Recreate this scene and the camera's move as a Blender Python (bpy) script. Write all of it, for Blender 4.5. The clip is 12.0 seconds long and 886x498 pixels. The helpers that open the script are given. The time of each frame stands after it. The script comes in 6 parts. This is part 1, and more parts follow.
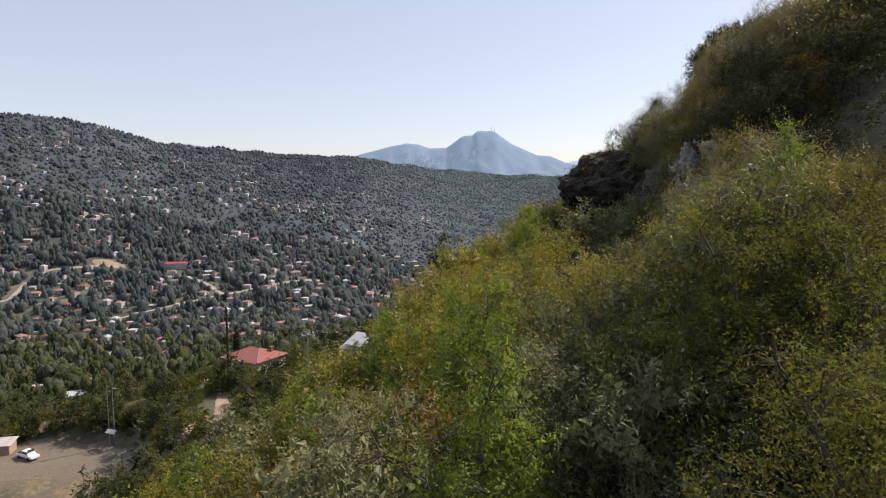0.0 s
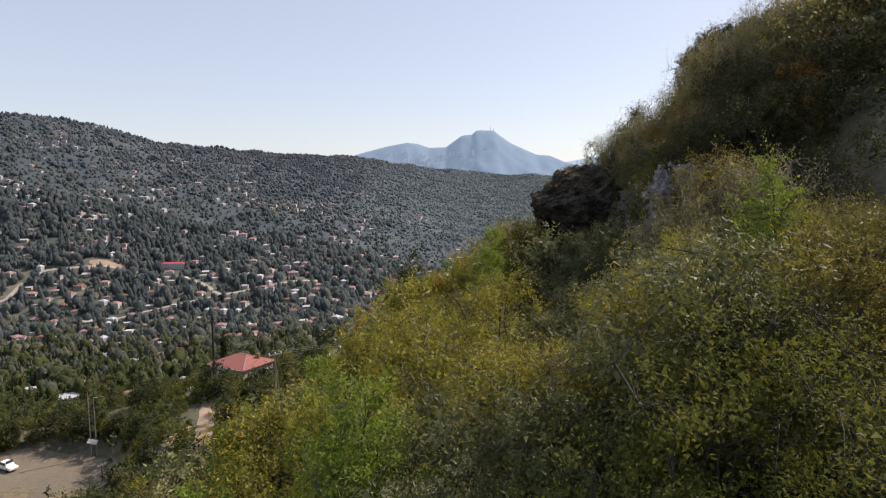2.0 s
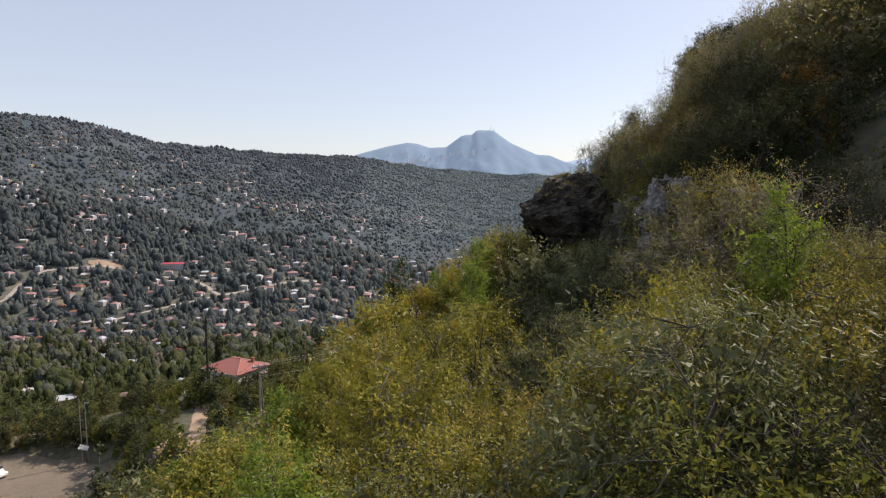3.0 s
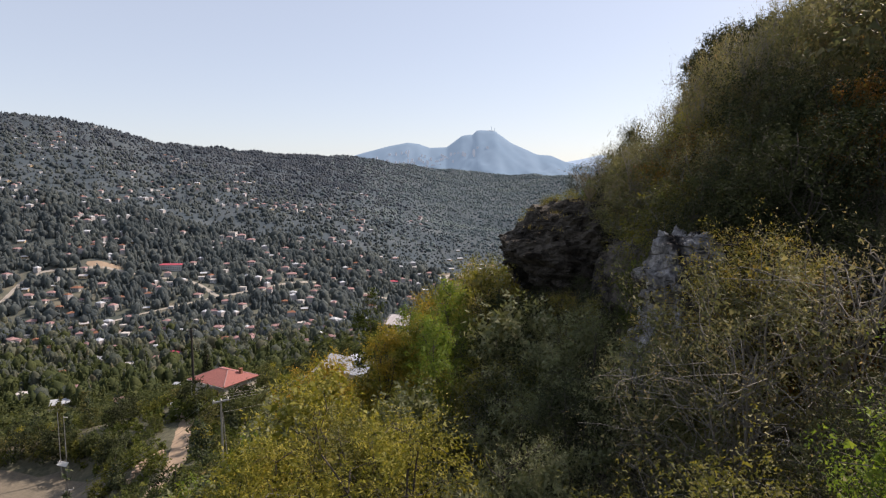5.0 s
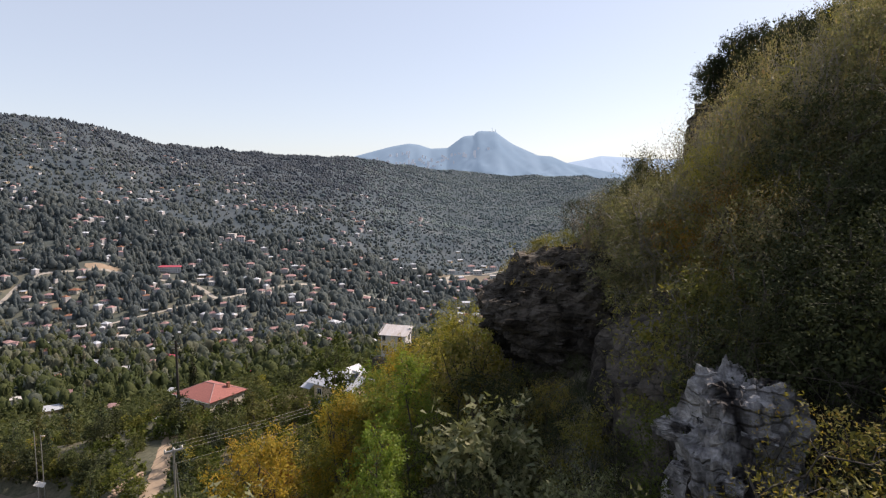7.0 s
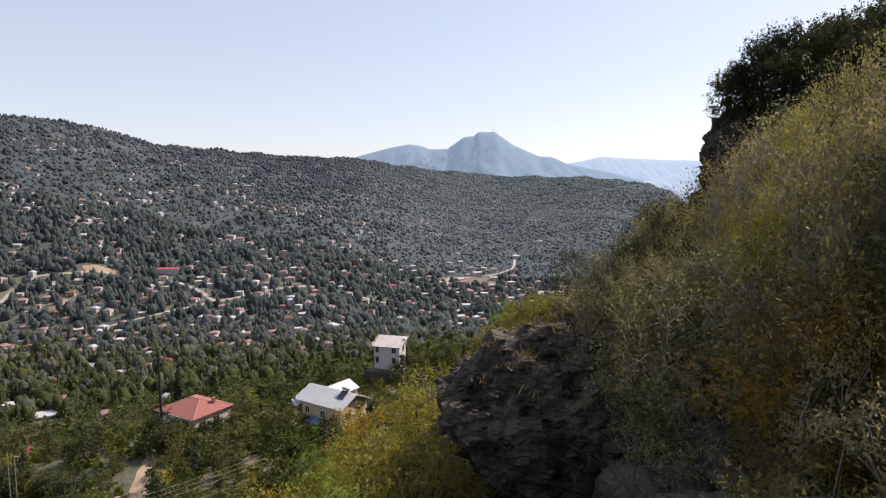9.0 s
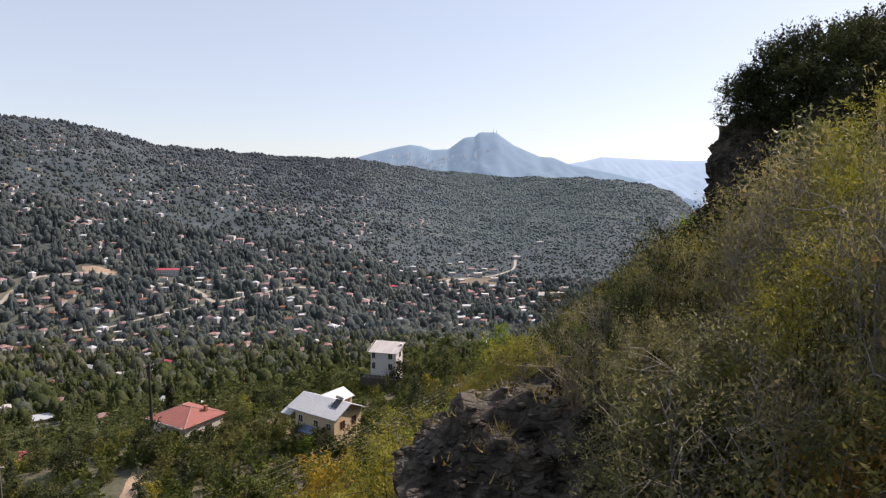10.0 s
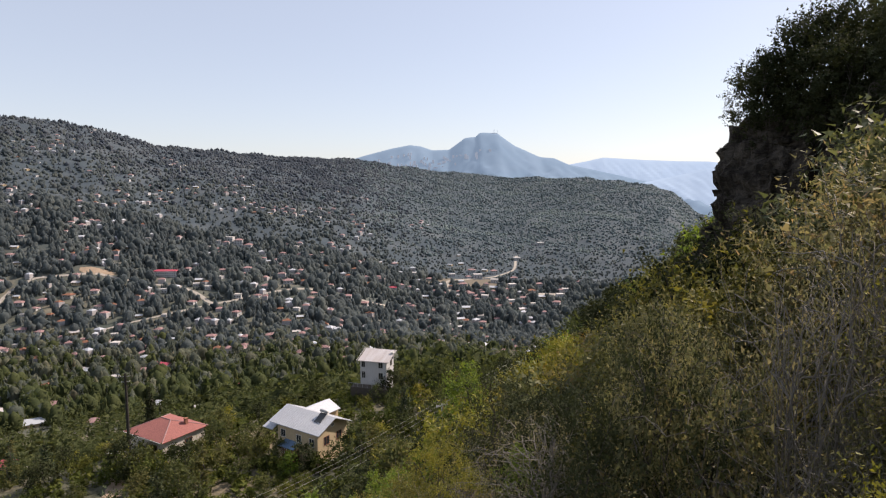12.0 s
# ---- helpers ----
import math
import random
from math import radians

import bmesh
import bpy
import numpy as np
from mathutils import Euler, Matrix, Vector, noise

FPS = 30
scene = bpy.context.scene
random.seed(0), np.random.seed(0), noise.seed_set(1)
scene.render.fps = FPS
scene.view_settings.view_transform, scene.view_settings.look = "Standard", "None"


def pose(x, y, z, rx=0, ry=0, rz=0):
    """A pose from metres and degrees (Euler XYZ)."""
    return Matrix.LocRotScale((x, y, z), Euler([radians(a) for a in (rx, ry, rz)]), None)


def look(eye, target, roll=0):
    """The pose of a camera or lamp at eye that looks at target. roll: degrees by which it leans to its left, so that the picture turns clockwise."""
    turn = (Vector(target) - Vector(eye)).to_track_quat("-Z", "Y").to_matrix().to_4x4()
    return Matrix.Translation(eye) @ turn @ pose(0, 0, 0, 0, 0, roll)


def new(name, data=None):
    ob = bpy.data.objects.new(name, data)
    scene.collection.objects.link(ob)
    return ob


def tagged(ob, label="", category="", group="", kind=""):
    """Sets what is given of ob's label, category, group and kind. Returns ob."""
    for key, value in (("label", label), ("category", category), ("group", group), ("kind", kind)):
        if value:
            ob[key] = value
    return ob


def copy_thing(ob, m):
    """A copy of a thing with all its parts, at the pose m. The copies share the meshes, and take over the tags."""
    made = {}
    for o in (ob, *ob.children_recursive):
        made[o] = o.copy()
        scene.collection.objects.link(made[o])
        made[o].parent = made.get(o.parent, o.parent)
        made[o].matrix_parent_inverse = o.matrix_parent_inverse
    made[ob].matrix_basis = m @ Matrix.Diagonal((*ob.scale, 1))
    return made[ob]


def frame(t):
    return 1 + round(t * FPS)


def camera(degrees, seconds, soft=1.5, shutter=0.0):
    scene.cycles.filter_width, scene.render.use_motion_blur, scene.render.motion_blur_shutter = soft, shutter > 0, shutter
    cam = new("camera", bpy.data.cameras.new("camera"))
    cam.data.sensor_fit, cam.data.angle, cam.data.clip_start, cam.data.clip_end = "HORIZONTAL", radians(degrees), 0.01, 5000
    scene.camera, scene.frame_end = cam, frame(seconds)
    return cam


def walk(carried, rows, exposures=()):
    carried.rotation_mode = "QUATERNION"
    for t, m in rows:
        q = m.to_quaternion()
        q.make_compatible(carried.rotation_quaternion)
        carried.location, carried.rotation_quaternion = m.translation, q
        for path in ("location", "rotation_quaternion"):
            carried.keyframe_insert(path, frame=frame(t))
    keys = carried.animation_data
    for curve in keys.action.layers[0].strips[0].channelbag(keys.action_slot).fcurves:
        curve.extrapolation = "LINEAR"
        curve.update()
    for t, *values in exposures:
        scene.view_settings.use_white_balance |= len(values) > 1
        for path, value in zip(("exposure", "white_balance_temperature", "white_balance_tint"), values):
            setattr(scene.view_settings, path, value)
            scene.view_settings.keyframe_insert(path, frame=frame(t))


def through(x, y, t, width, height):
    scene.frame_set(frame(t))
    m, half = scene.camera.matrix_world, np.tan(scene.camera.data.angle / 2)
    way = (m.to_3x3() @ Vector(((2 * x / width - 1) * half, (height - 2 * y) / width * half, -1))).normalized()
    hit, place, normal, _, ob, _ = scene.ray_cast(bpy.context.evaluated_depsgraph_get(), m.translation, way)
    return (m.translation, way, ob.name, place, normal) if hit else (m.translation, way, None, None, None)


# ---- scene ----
# ---- camera ----
cam = camera(73.0, 12.0, 1.25)
PATH = [
    (0.0, pose(0.00, 0.00, 0.00, 84.00, 0, -0.00)),
    (0.5, pose(0.58, 0.82, 0.17, 83.99, 0, -0.09)),
    (1.0, pose(1.15, 1.61, 0.41, 83.96, 0, -0.08)),
    (1.5, pose(1.62, 2.34, 0.66, 83.95, 0, -0.04)),
    (2.0, pose(2.07, 3.18, 0.97, 83.93, 0, -0.04)),
    (2.5, pose(2.47, 4.05, 1.19, 83.92, 0, -0.02)),
    (3.0, pose(2.90, 5.05, 1.43, 83.92, 0, -0.01)),
    (5.0, pose(4.42, 9.85, 2.64, 83.91, 0, 0.06)),
    (5.5, pose(4.77, 11.10, 2.96, 83.92, 0, 0.10)),
    (6.0, pose(5.12, 12.49, 3.35, 83.95, 0, 0.12)),
    (6.5, pose(5.42, 13.78, 3.70, 83.93, 0, 0.15)),
    (7.0, pose(5.74, 15.12, 4.06, 83.97, 0, 0.15)),
    (9.0, pose(7.05, 20.52, 5.46, 84.03, 0, 0.20)),
    (9.5, pose(7.42, 21.82, 5.79, 84.06, 0, 0.25)),
    (10.0, pose(7.91, 23.24, 6.15, 84.06, 0, 0.29)),
    (10.5, pose(8.36, 24.52, 6.37, 84.07, 0, 0.31)),
    (11.0, pose(8.87, 25.92, 6.48, 84.07, 0, 0.34)),
    (11.5, pose(9.37, 27.21, 6.54, 84.09, 0, 0.35)),
    (12.0, pose(9.94, 28.60, 6.67, 84.10, 0, 0.37))]
walk(cam, PATH, ((0.0, 0.53, 6960, 19.5), (5.5, 0.54, 6960, 19.5), (7.0, 0.62, 6960, 19.5), (10.5, 0.62, 6960, 19.5), (12.0, 0.55, 6960, 19.5)))

# ---- world, sun, exposure ----
SUN_AZ, SUN_EL = 58.0, 44.0
world = bpy.data.worlds.new("sky")
scene.world = world
world.use_nodes = True
wt = world.node_tree
sky = wt.nodes.new("ShaderNodeTexSky")
sky.sky_type = "NISHITA"
sky.sun_disc = False
sky.sun_elevation, sky.sun_rotation = radians(SUN_EL), radians(SUN_AZ)
sky.altitude, sky.air_density, sky.dust_density, sky.ozone_density = 900.0, 1.0, 1.8, 0.7
wt.nodes["Background"].inputs["Strength"].default_value = 0.12
# a thin even haze lies over the whole sky
haze = wt.nodes.new("ShaderNodeMix")
haze.data_type = "RGBA"
haze.inputs[0].default_value = 0.52
haze.inputs[7].default_value = (3.7, 4.3, 4.9, 1.0)
wt.links.new(sky.outputs[0], haze.inputs[6])
wt.links.new(haze.outputs[2], wt.nodes["Background"].inputs["Color"])
sun = new("sun", bpy.data.lights.new("sun", "SUN"))
sun.data.energy, sun.data.angle, sun.data.color = 4.8, radians(0.5), (1.0, 0.93, 0.82)
to_sun = Vector((math.sin(radians(SUN_AZ)) * math.cos(radians(SUN_EL)), math.cos(radians(SUN_AZ)) * math.cos(radians(SUN_EL)), math.sin(radians(SUN_EL))))
sun.matrix_world = look(to_sun * 300.0, (0, 0, 0))

# ---- the lie of the land ----
CREST = ((-0.82, 0.124, 1650), (-0.727, 0.117, 1700), (-0.671, 0.112, 1750), (-0.566, 0.097, 1850), (-0.511, 0.082, 1900), (-0.469, 0.069, 1950),
         (-0.367, 0.060, 2150), (-0.246, 0.049, 2400), (-0.134, 0.046, 2600), (-0.079, 0.036, 2750), (0.015, 0.025, 2900), (0.109, 0.018, 2950),
         (0.24, 0.016, 2700), (0.315, 0.009, 2500), (0.372, -0.003, 2350), (0.416, -0.042, 2300), (0.478, -0.056, 2300))
C0, C1, C2 = np.array(CREST).T


def soft(v, w):
    return w * np.logaddexp(0.0, np.asarray(v, float) / w)


def smooth(v, a, b):
    q = np.clip((np.asarray(v, float) - a) / (b - a), 0.0, 1.0)
    return q * q * (3.0 - 2.0 * q)


def wave(x, y, size, k):
    """Gentle uneven relief, about -1 to 1."""
    a, b = np.asarray(x, float) / size, np.asarray(y, float) / size
    return (np.sin(a * 1.9 + 1.3 * np.sin(b * 1.1 + k) + k) + np.sin(b * 2.3 + 1.7 * np.sin(a * 1.3 + 2.1 * k)) + np.sin((a + b) * 3.7 + k * 3.0) * 0.5) / 2.5


def foot(y):
    """How far the hillside reaches to the valley's side at y."""
    return 5.5 + 0.52 * soft(np.asarray(y, float) - 33.0, 5.0)


def height(x, y):
    x, y = np.asarray(x, float), np.asarray(y, float)
    d = x - foot(y)
    hill = 0.13 * d + 0.65 * (soft(d + 45.0, 6.0) - 45.0) - 4.0 - 0.4 * soft(d - 40.0, 8.0)
    hill = hill + 0.5 * wave(x, y, 9.0, 1.0) * smooth(np.hypot(x, y), 5, 30) + 0.15 * wave(x, y, 2.5, 4.0)
    knoll = np.exp(-((x - 24.0) / 6.5) ** 2 - ((y - 46.0) / np.where(y > 46.0, 7.0, 4.6)) ** 2)
    hill = hill + 1.5 * knoll + 1.0 * np.exp(-((x - 15.0) / 4.0) ** 2 - ((y - 35.0) / 5.0) ** 2) - 2.2 * np.exp(-((x - 12.0) / 4.5) ** 2 - ((y - 17.5) / 3.5) ** 2)
    hill = hill - 2.4 * np.exp(-((x - 6.6) / 2.4) ** 2 - ((y - 25.5) / 6.5) ** 2)
    lot = 1.0 - smooth(np.hypot((x + 82.0) / 27.0, (y - 108.0) / 21.0), 0.8, 1.25)
    hill = hill * (1 - lot) + lot * (-55.5)
    low = smooth(-x, 40.0, 52.0) * (1 - smooth(y, 96.0, 108.0)) * smooth(y, 40.0, 60.0)
    hill = hill * (1 - low) + low * np.minimum(hill, -0.56 * y - 3.0)
    hill = np.maximum(hill, -172.0)
    far_y = np.maximum(y, 200.0)
    q = x / far_y
    crest, at = np.interp(q, C0, C1), np.interp(q, C0, C2)
    mid = smooth(q, -0.25, 0.05)
    floor_z, start = -170.0 - 16.0 * mid, 720.0 + 260.0 * mid
    s = np.clip((far_y - start) / (at - start), 0.0, None)
    top = crest * at + 7.0
    rise = floor_z + (top - floor_z) * np.minimum(s, 1.0) ** (1.0 + 0.25 * mid)
    rise = rise - 0.35 * np.maximum(far_y - at, 0.0)
    rise = rise + (wave(x, y, 160.0, 2.0) * 10.0 + wave(x, y, 60.0, 5.0) * 3.0) * smooth(s, 0.02, 0.2) * (1 - smooth(s, 0.85, 1.0))
    rise = np.maximum(rise, -260.0)
    w = np.clip((y + 0.6 * np.abs(x) - 185.0) / 640.0, 0.0, 1.0) ** 0.85
    return hill * (1 - w) + rise * w


# ---- materials ----
def material(name, rough=0.8, metal=0.0, spec=0.3):
    m = bpy.data.materials.new(name)
    m.use_nodes = True
    p = m.node_tree.nodes["Principled BSDF"]
    p.inputs["Roughness"].default_value, p.inputs["Metallic"].default_value = rough, metal
    p.inputs["Specular IOR Level"].default_value = spec
    return m, m.node_tree, p


def node(nt, kind, **values):
    n = nt.nodes.new(kind)
    for key, value in values.items():
        n.inputs[key.replace("_", " ")].default_value = value
    return n


def ramp(nt, source, stops):
    r = nt.nodes.new("ShaderNodeValToRGB")
    while len(r.color_ramp.elements) < len(stops):
        r.color_ramp.elements.new(0.5)
    for e, (at, rgb) in zip(r.color_ramp.elements, stops):
        e.position, e.color = at, (*rgb, 1.0)
    nt.links.new(source, r.inputs[0])
    return r.outputs[0]


def blend(nt, fac, a, b, how="MIX"):
    n = nt.nodes.new("ShaderNodeMix")
    n.data_type, n.blend_type = "RGBA", how
    for value, slot in ((fac, n.inputs[0]), (a, n.inputs[6]), (b, n.inputs[7])):
        if isinstance(value, (int, float)):
            slot.default_value = value
        elif isinstance(value, tuple):
            slot.default_value = (*value, 1.0)
        else:
            nt.links.new(value, slot)
    return n.outputs[2]


def grain(nt, scale, detail=4.0, where="Object", rough=0.55, stretch=None):
    tc = nt.nodes.new("ShaderNodeTexCoord")
    n = node(nt, "ShaderNodeTexNoise", Scale=scale, Detail=detail, Roughness=rough)
    source = tc.outputs[where]
    if stretch:
        mp = nt.nodes.new("ShaderNodeMapping")
        mp.inputs["Scale"].default_value = stretch
        nt.links.new(source, mp.inputs[0])
        source = mp.outputs[0]
    nt.links.new(source, n.inputs["Vector"])
    return n.outputs[0]


def relief(nt, p, height_out, strength=0.4, distance=0.05):
    b = node(nt, "ShaderNodeBump", Strength=strength, Distance=distance)
    nt.links.new(height_out, b.inputs["Height"])
    nt.links.new(b.outputs[0], p.inputs["Normal"])


def plain(name, a, b, scale=3.0, rough=0.8, metal=0.0, bump=0.2, dist=0.02, spec=0.3, stretch=None):
    """A surface that wavers between two colours, with fine relief."""
    m, nt, p = material(name, rough, metal, spec)
    big, fine = grain(nt, scale * 0.3, 3.0, stretch=stretch), grain(nt, scale * 6.0, 5.0)
    c = blend(nt, big, a, b)
    shade = ramp(nt, fine, ((0.3, (0.75, 0.75, 0.75)), (0.7, (1.15, 1.15, 1.15))))
    nt.links.new(blend(nt, 0.8, c, shade, "MULTIPLY"), p.inputs["Base Color"])
    if bump:
        relief(nt, p, fine, bump, dist)
    return m


def leaves(name, stops, through=0.4, rough=0.55, tree_shift=0.35, spec=0.15, bump=0.0, glow=(1.18, 1.2, 0.72), grove=0.0):
    """Leaves: each one its own tint, each tree its own shift, light through them from behind."""
    m, nt, p = material(name, rough, 0.0, spec)
    geo, info = nt.nodes.new("ShaderNodeNewGeometry"), nt.nodes.new("ShaderNodeObjectInfo")
    mixed = node(nt, "ShaderNodeMath")
    mixed.operation = "MULTIPLY_ADD"
    nt.links.new(info.outputs["Random"], mixed.inputs[0])
    mixed.inputs[1].default_value = tree_shift
    sc = node(nt, "ShaderNodeMath")
    sc.operation = "MULTIPLY"
    sc.inputs[1].default_value = 1.0 - tree_shift
    nt.links.new(geo.outputs["Random Per Island"], sc.inputs[0])
    nt.links.new(sc.outputs[0], mixed.inputs[2])
    c = ramp(nt, mixed.outputs[0], stops)
    patch = ramp(nt, grain(nt, 0.9, 2.0), ((0.35, (0.7, 0.72, 0.7)), (0.65, (1.2, 1.15, 1.05))))
    c = blend(nt, 1.0, c, patch, "MULTIPLY")
    if grove:
        stand = ramp(nt, grain(nt, grove, 5.0, rough=0.6), ((0.36, (0.74, 0.78, 0.80)), (0.5, (0.97, 0.98, 0.98)), (0.64, (1.28, 1.25, 1.16))))
        c = blend(nt, 1.0, c, stand, "MULTIPLY")
    nt.links.new(c, p.inputs["Base Color"])
    if bump:
        relief(nt, p, grain(nt, 0.45, 3.0), bump, 1.2)
    if through:
        tr = nt.nodes.new("ShaderNodeBsdfTranslucent")
        nt.links.new(blend(nt, 1.0, c, glow, "MULTIPLY"), tr.inputs[0])
        mx = node(nt, "ShaderNodeMixShader", Fac=through)
        nt.links.new(p.outputs[0], mx.inputs[1])
        nt.links.new(tr.outputs[0], mx.inputs[2])
        nt.links.new(mx.outputs[0], nt.nodes["Material Output"].inputs[0])
    return m


def ground_material():
    m, nt, p = material("hillside_soil", 0.95, 0.0, 0.1)
    a = ramp(nt, grain(nt, 0.05, 6.0), ((0.35, (0.085, 0.088, 0.066)), (0.5, (0.125, 0.118, 0.09)), (0.66, (0.20, 0.16, 0.12))))
    b = ramp(nt, grain(nt, 1.2, 6.0), ((0.3, (0.6, 0.62, 0.58)), (0.7, (1.25, 1.2, 1.1))))
    c = blend(nt, 1.0, a, b, "MULTIPLY")
    # scrub covers the valley floor; on the far slopes the colour is blued for haze
    tc, sep = nt.nodes.new("ShaderNodeTexCoord"), nt.nodes.new("ShaderNodeSeparateXYZ")
    nt.links.new(tc.outputs["Object"], sep.inputs[0])
    vale = node(nt, "ShaderNodeMapRange", From_Min=120.0, From_Max=420.0)
    nt.links.new(sep.outputs["Y"], vale.inputs["Value"])
    scrub = ramp(nt, grain(nt, 0.03, 6.0), ((0.35, (0.066, 0.078, 0.070)), (0.52, (0.104, 0.108, 0.090)), (0.64, (0.165, 0.150, 0.118)), (0.74, (0.225, 0.180, 0.150))))
    c = blend(nt, vale.outputs[0], c, scrub)
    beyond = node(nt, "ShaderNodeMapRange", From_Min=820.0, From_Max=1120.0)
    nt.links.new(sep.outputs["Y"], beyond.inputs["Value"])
    haze_floor = ramp(nt, grain(nt, 0.02, 6.0), ((0.35, (0.056, 0.072, 0.088)), (0.7, (0.072, 0.087, 0.100))))
    c = blend(nt, beyond.outputs[0], c, haze_floor)
    wide = ramp(nt, grain(nt, 0.012, 4.0), ((0.42, (0.8, 0.84, 0.84)), (0.66, (1.15, 1.1, 1.04))))
    nt.links.new(blend(nt, 1.0, c, wide, "MULTIPLY"), p.inputs["Base Color"])
    relief(nt, p, grain(nt, 2.5, 6.0), 0.6, 0.15)
    return m


def rock_material(name, dark, light, stain, cracked):
    m, nt, p = material(name, 0.92, 0.0, 0.15)
    a = ramp(nt, grain(nt, 0.55, 8.0, rough=0.65), ((0.32, dark), (0.52, light), (0.72, tuple(v * 1.25 for v in light))))
    s = ramp(nt, grain(nt, 1.6, 5.0, stretch=(1.0, 1.0, 0.25)), ((0.48, (1, 1, 1)), (0.62, stain)))
    c = blend(nt, 1.0, a, s, "MULTIPLY")
    fine = grain(nt, 9.0, 8.0, rough=0.7)
    tc, mp = nt.nodes.new("ShaderNodeTexCoord"), nt.nodes.new("ShaderNodeMapping")
    mp.inputs["Scale"].default_value = (1.6, 1.6, 4.2)
    warp = node(nt, "ShaderNodeTexNoise", Scale=1.3, Detail=4.0)
    nt.links.new(tc.outputs["Object"], warp.inputs["Vector"])
    add = nt.nodes.new("ShaderNodeVectorMath")
    add.operation = "MULTIPLY_ADD"
    nt.links.new(warp.outputs["Color"], add.inputs[0])
    add.inputs[1].default_value = (0.6, 0.6, 0.35)
    nt.links.new(tc.outputs["Object"], add.inputs[2])
    nt.links.new(add.outputs[0], mp.inputs[0])
    cell = node(nt, "ShaderNodeTexVoronoi", Scale=1.0)
    cell.feature = "DISTANCE_TO_EDGE"
    nt.links.new(mp.outputs[0], cell.inputs["Vector"])
    crack = ramp(nt, cell.outputs["Distance"], ((0.0, (0.45, 0.45, 0.45)), (0.09, (1, 1, 1))))
    c = blend(nt, cracked, c, crack, "MULTIPLY")
    nt.links.new(blend(nt, 0.7, c, ramp(nt, fine, ((0.36, (0.45, 0.45, 0.45)), (0.66, (1.35, 1.33, 1.3)))), "MULTIPLY"), p.inputs["Base Color"])
    layered = grain(nt, 3.0, 7.0, stretch=(0.5, 0.5, 2.2), rough=0.65)
    both = node(nt, "ShaderNodeMath")
    both.operation = "ADD"
    nt.links.new(layered, both.inputs[0])
    deep = node(nt, "ShaderNodeMath")
    deep.operation = "MULTIPLY"
    nt.links.new(crack, deep.inputs[0])
    deep.inputs[1].default_value = cracked * 1.3
    nt.links.new(deep.outputs[0], both.inputs[1])
    relief(nt, p, both.outputs[0], 1.0, 0.16)
    return m


def tiles_material(name, a, b):
    m, nt, p = material(name, 0.85, 0.0, 0.2)
    c = blend(nt, grain(nt, 0.6, 5.0), a, b)
    c = blend(nt, 1.0, c, ramp(nt, grain(nt, 7.0, 4.0), ((0.3, (0.7, 0.7, 0.7)), (0.7, (1.2, 1.18, 1.15)))), "MULTIPLY")
    nt.links.new(c, p.inputs["Base Color"])
    return m


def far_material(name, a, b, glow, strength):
    """Distance behind the place: its haze is put into bluish colours and a faint glow."""
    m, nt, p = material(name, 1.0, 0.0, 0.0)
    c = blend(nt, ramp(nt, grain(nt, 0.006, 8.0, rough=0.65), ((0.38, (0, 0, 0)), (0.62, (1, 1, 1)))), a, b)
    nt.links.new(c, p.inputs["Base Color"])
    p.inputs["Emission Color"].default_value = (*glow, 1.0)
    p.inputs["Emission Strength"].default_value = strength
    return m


M_SOIL = ground_material()
M_ROCK = rock_material("dark_limestone", (0.026, 0.023, 0.020), (0.094, 0.082, 0.069), (0.35, 0.34, 0.33), 0.35)
M_PALE = rock_material("pale_limestone", (0.065, 0.064, 0.066), (0.36, 0.355, 0.362), (0.14, 0.13, 0.13), 0.45)
M_GREYSTONE = rock_material("weathered_grey_stone", (0.05, 0.045, 0.042), (0.16, 0.147, 0.138), (0.4, 0.39, 0.38), 0.2)
M_STRAW = plain("dry_stalks", (0.17, 0.135, 0.085), (0.24, 0.19, 0.125), 5.0, 0.9, bump=0)
M_BARK = plain("bark", (0.045, 0.038, 0.032), (0.095, 0.083, 0.07), 6.0, 0.95, bump=0.6)
M_TWIG = plain("pale_twig", (0.12, 0.11, 0.098), (0.23, 0.21, 0.185), 6.0, 0.8, bump=0.3)
L_YELLOW = leaves("yellow_green_leaves", through=0.36, stops=((0.0, (0.125, 0.138, 0.030)), (0.5, (0.215, 0.205, 0.038)), (0.85, (0.30, 0.255, 0.050)), (1.0, (0.36, 0.25, 0.06))))
L_OLIVE = leaves("olive_leaves", ((0.0, (0.070, 0.082, 0.024)), (0.5, (0.155, 0.145, 0.040)), (0.85, (0.23, 0.19, 0.052)), (1.0, (0.28, 0.17, 0.05))), 0.38)
L_GOLD = leaves("golden_leaves", ((0.0, (0.17, 0.15, 0.03)), (0.4, (0.30, 0.225, 0.036)), (0.8, (0.40, 0.27, 0.042)), (1.0, (0.36, 0.18, 0.035))), 0.45, tree_shift=0.15)
L_GREEN = leaves("fresh_green_leaves", through=0.48, stops=((0.0, (0.085, 0.135, 0.028)), (0.5, (0.14, 0.205, 0.038)), (1.0, (0.215, 0.25, 0.05))))
L_RUST = leaves("rusty_leaves", ((0.0, (0.077, 0.078, 0.018)), (0.4, (0.165, 0.103, 0.020)), (0.75, (0.231, 0.098, 0.022)), (1.0, (0.198, 0.064, 0.020))))
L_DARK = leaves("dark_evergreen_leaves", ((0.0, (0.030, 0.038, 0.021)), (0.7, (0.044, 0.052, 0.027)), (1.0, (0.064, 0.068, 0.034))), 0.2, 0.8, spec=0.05)
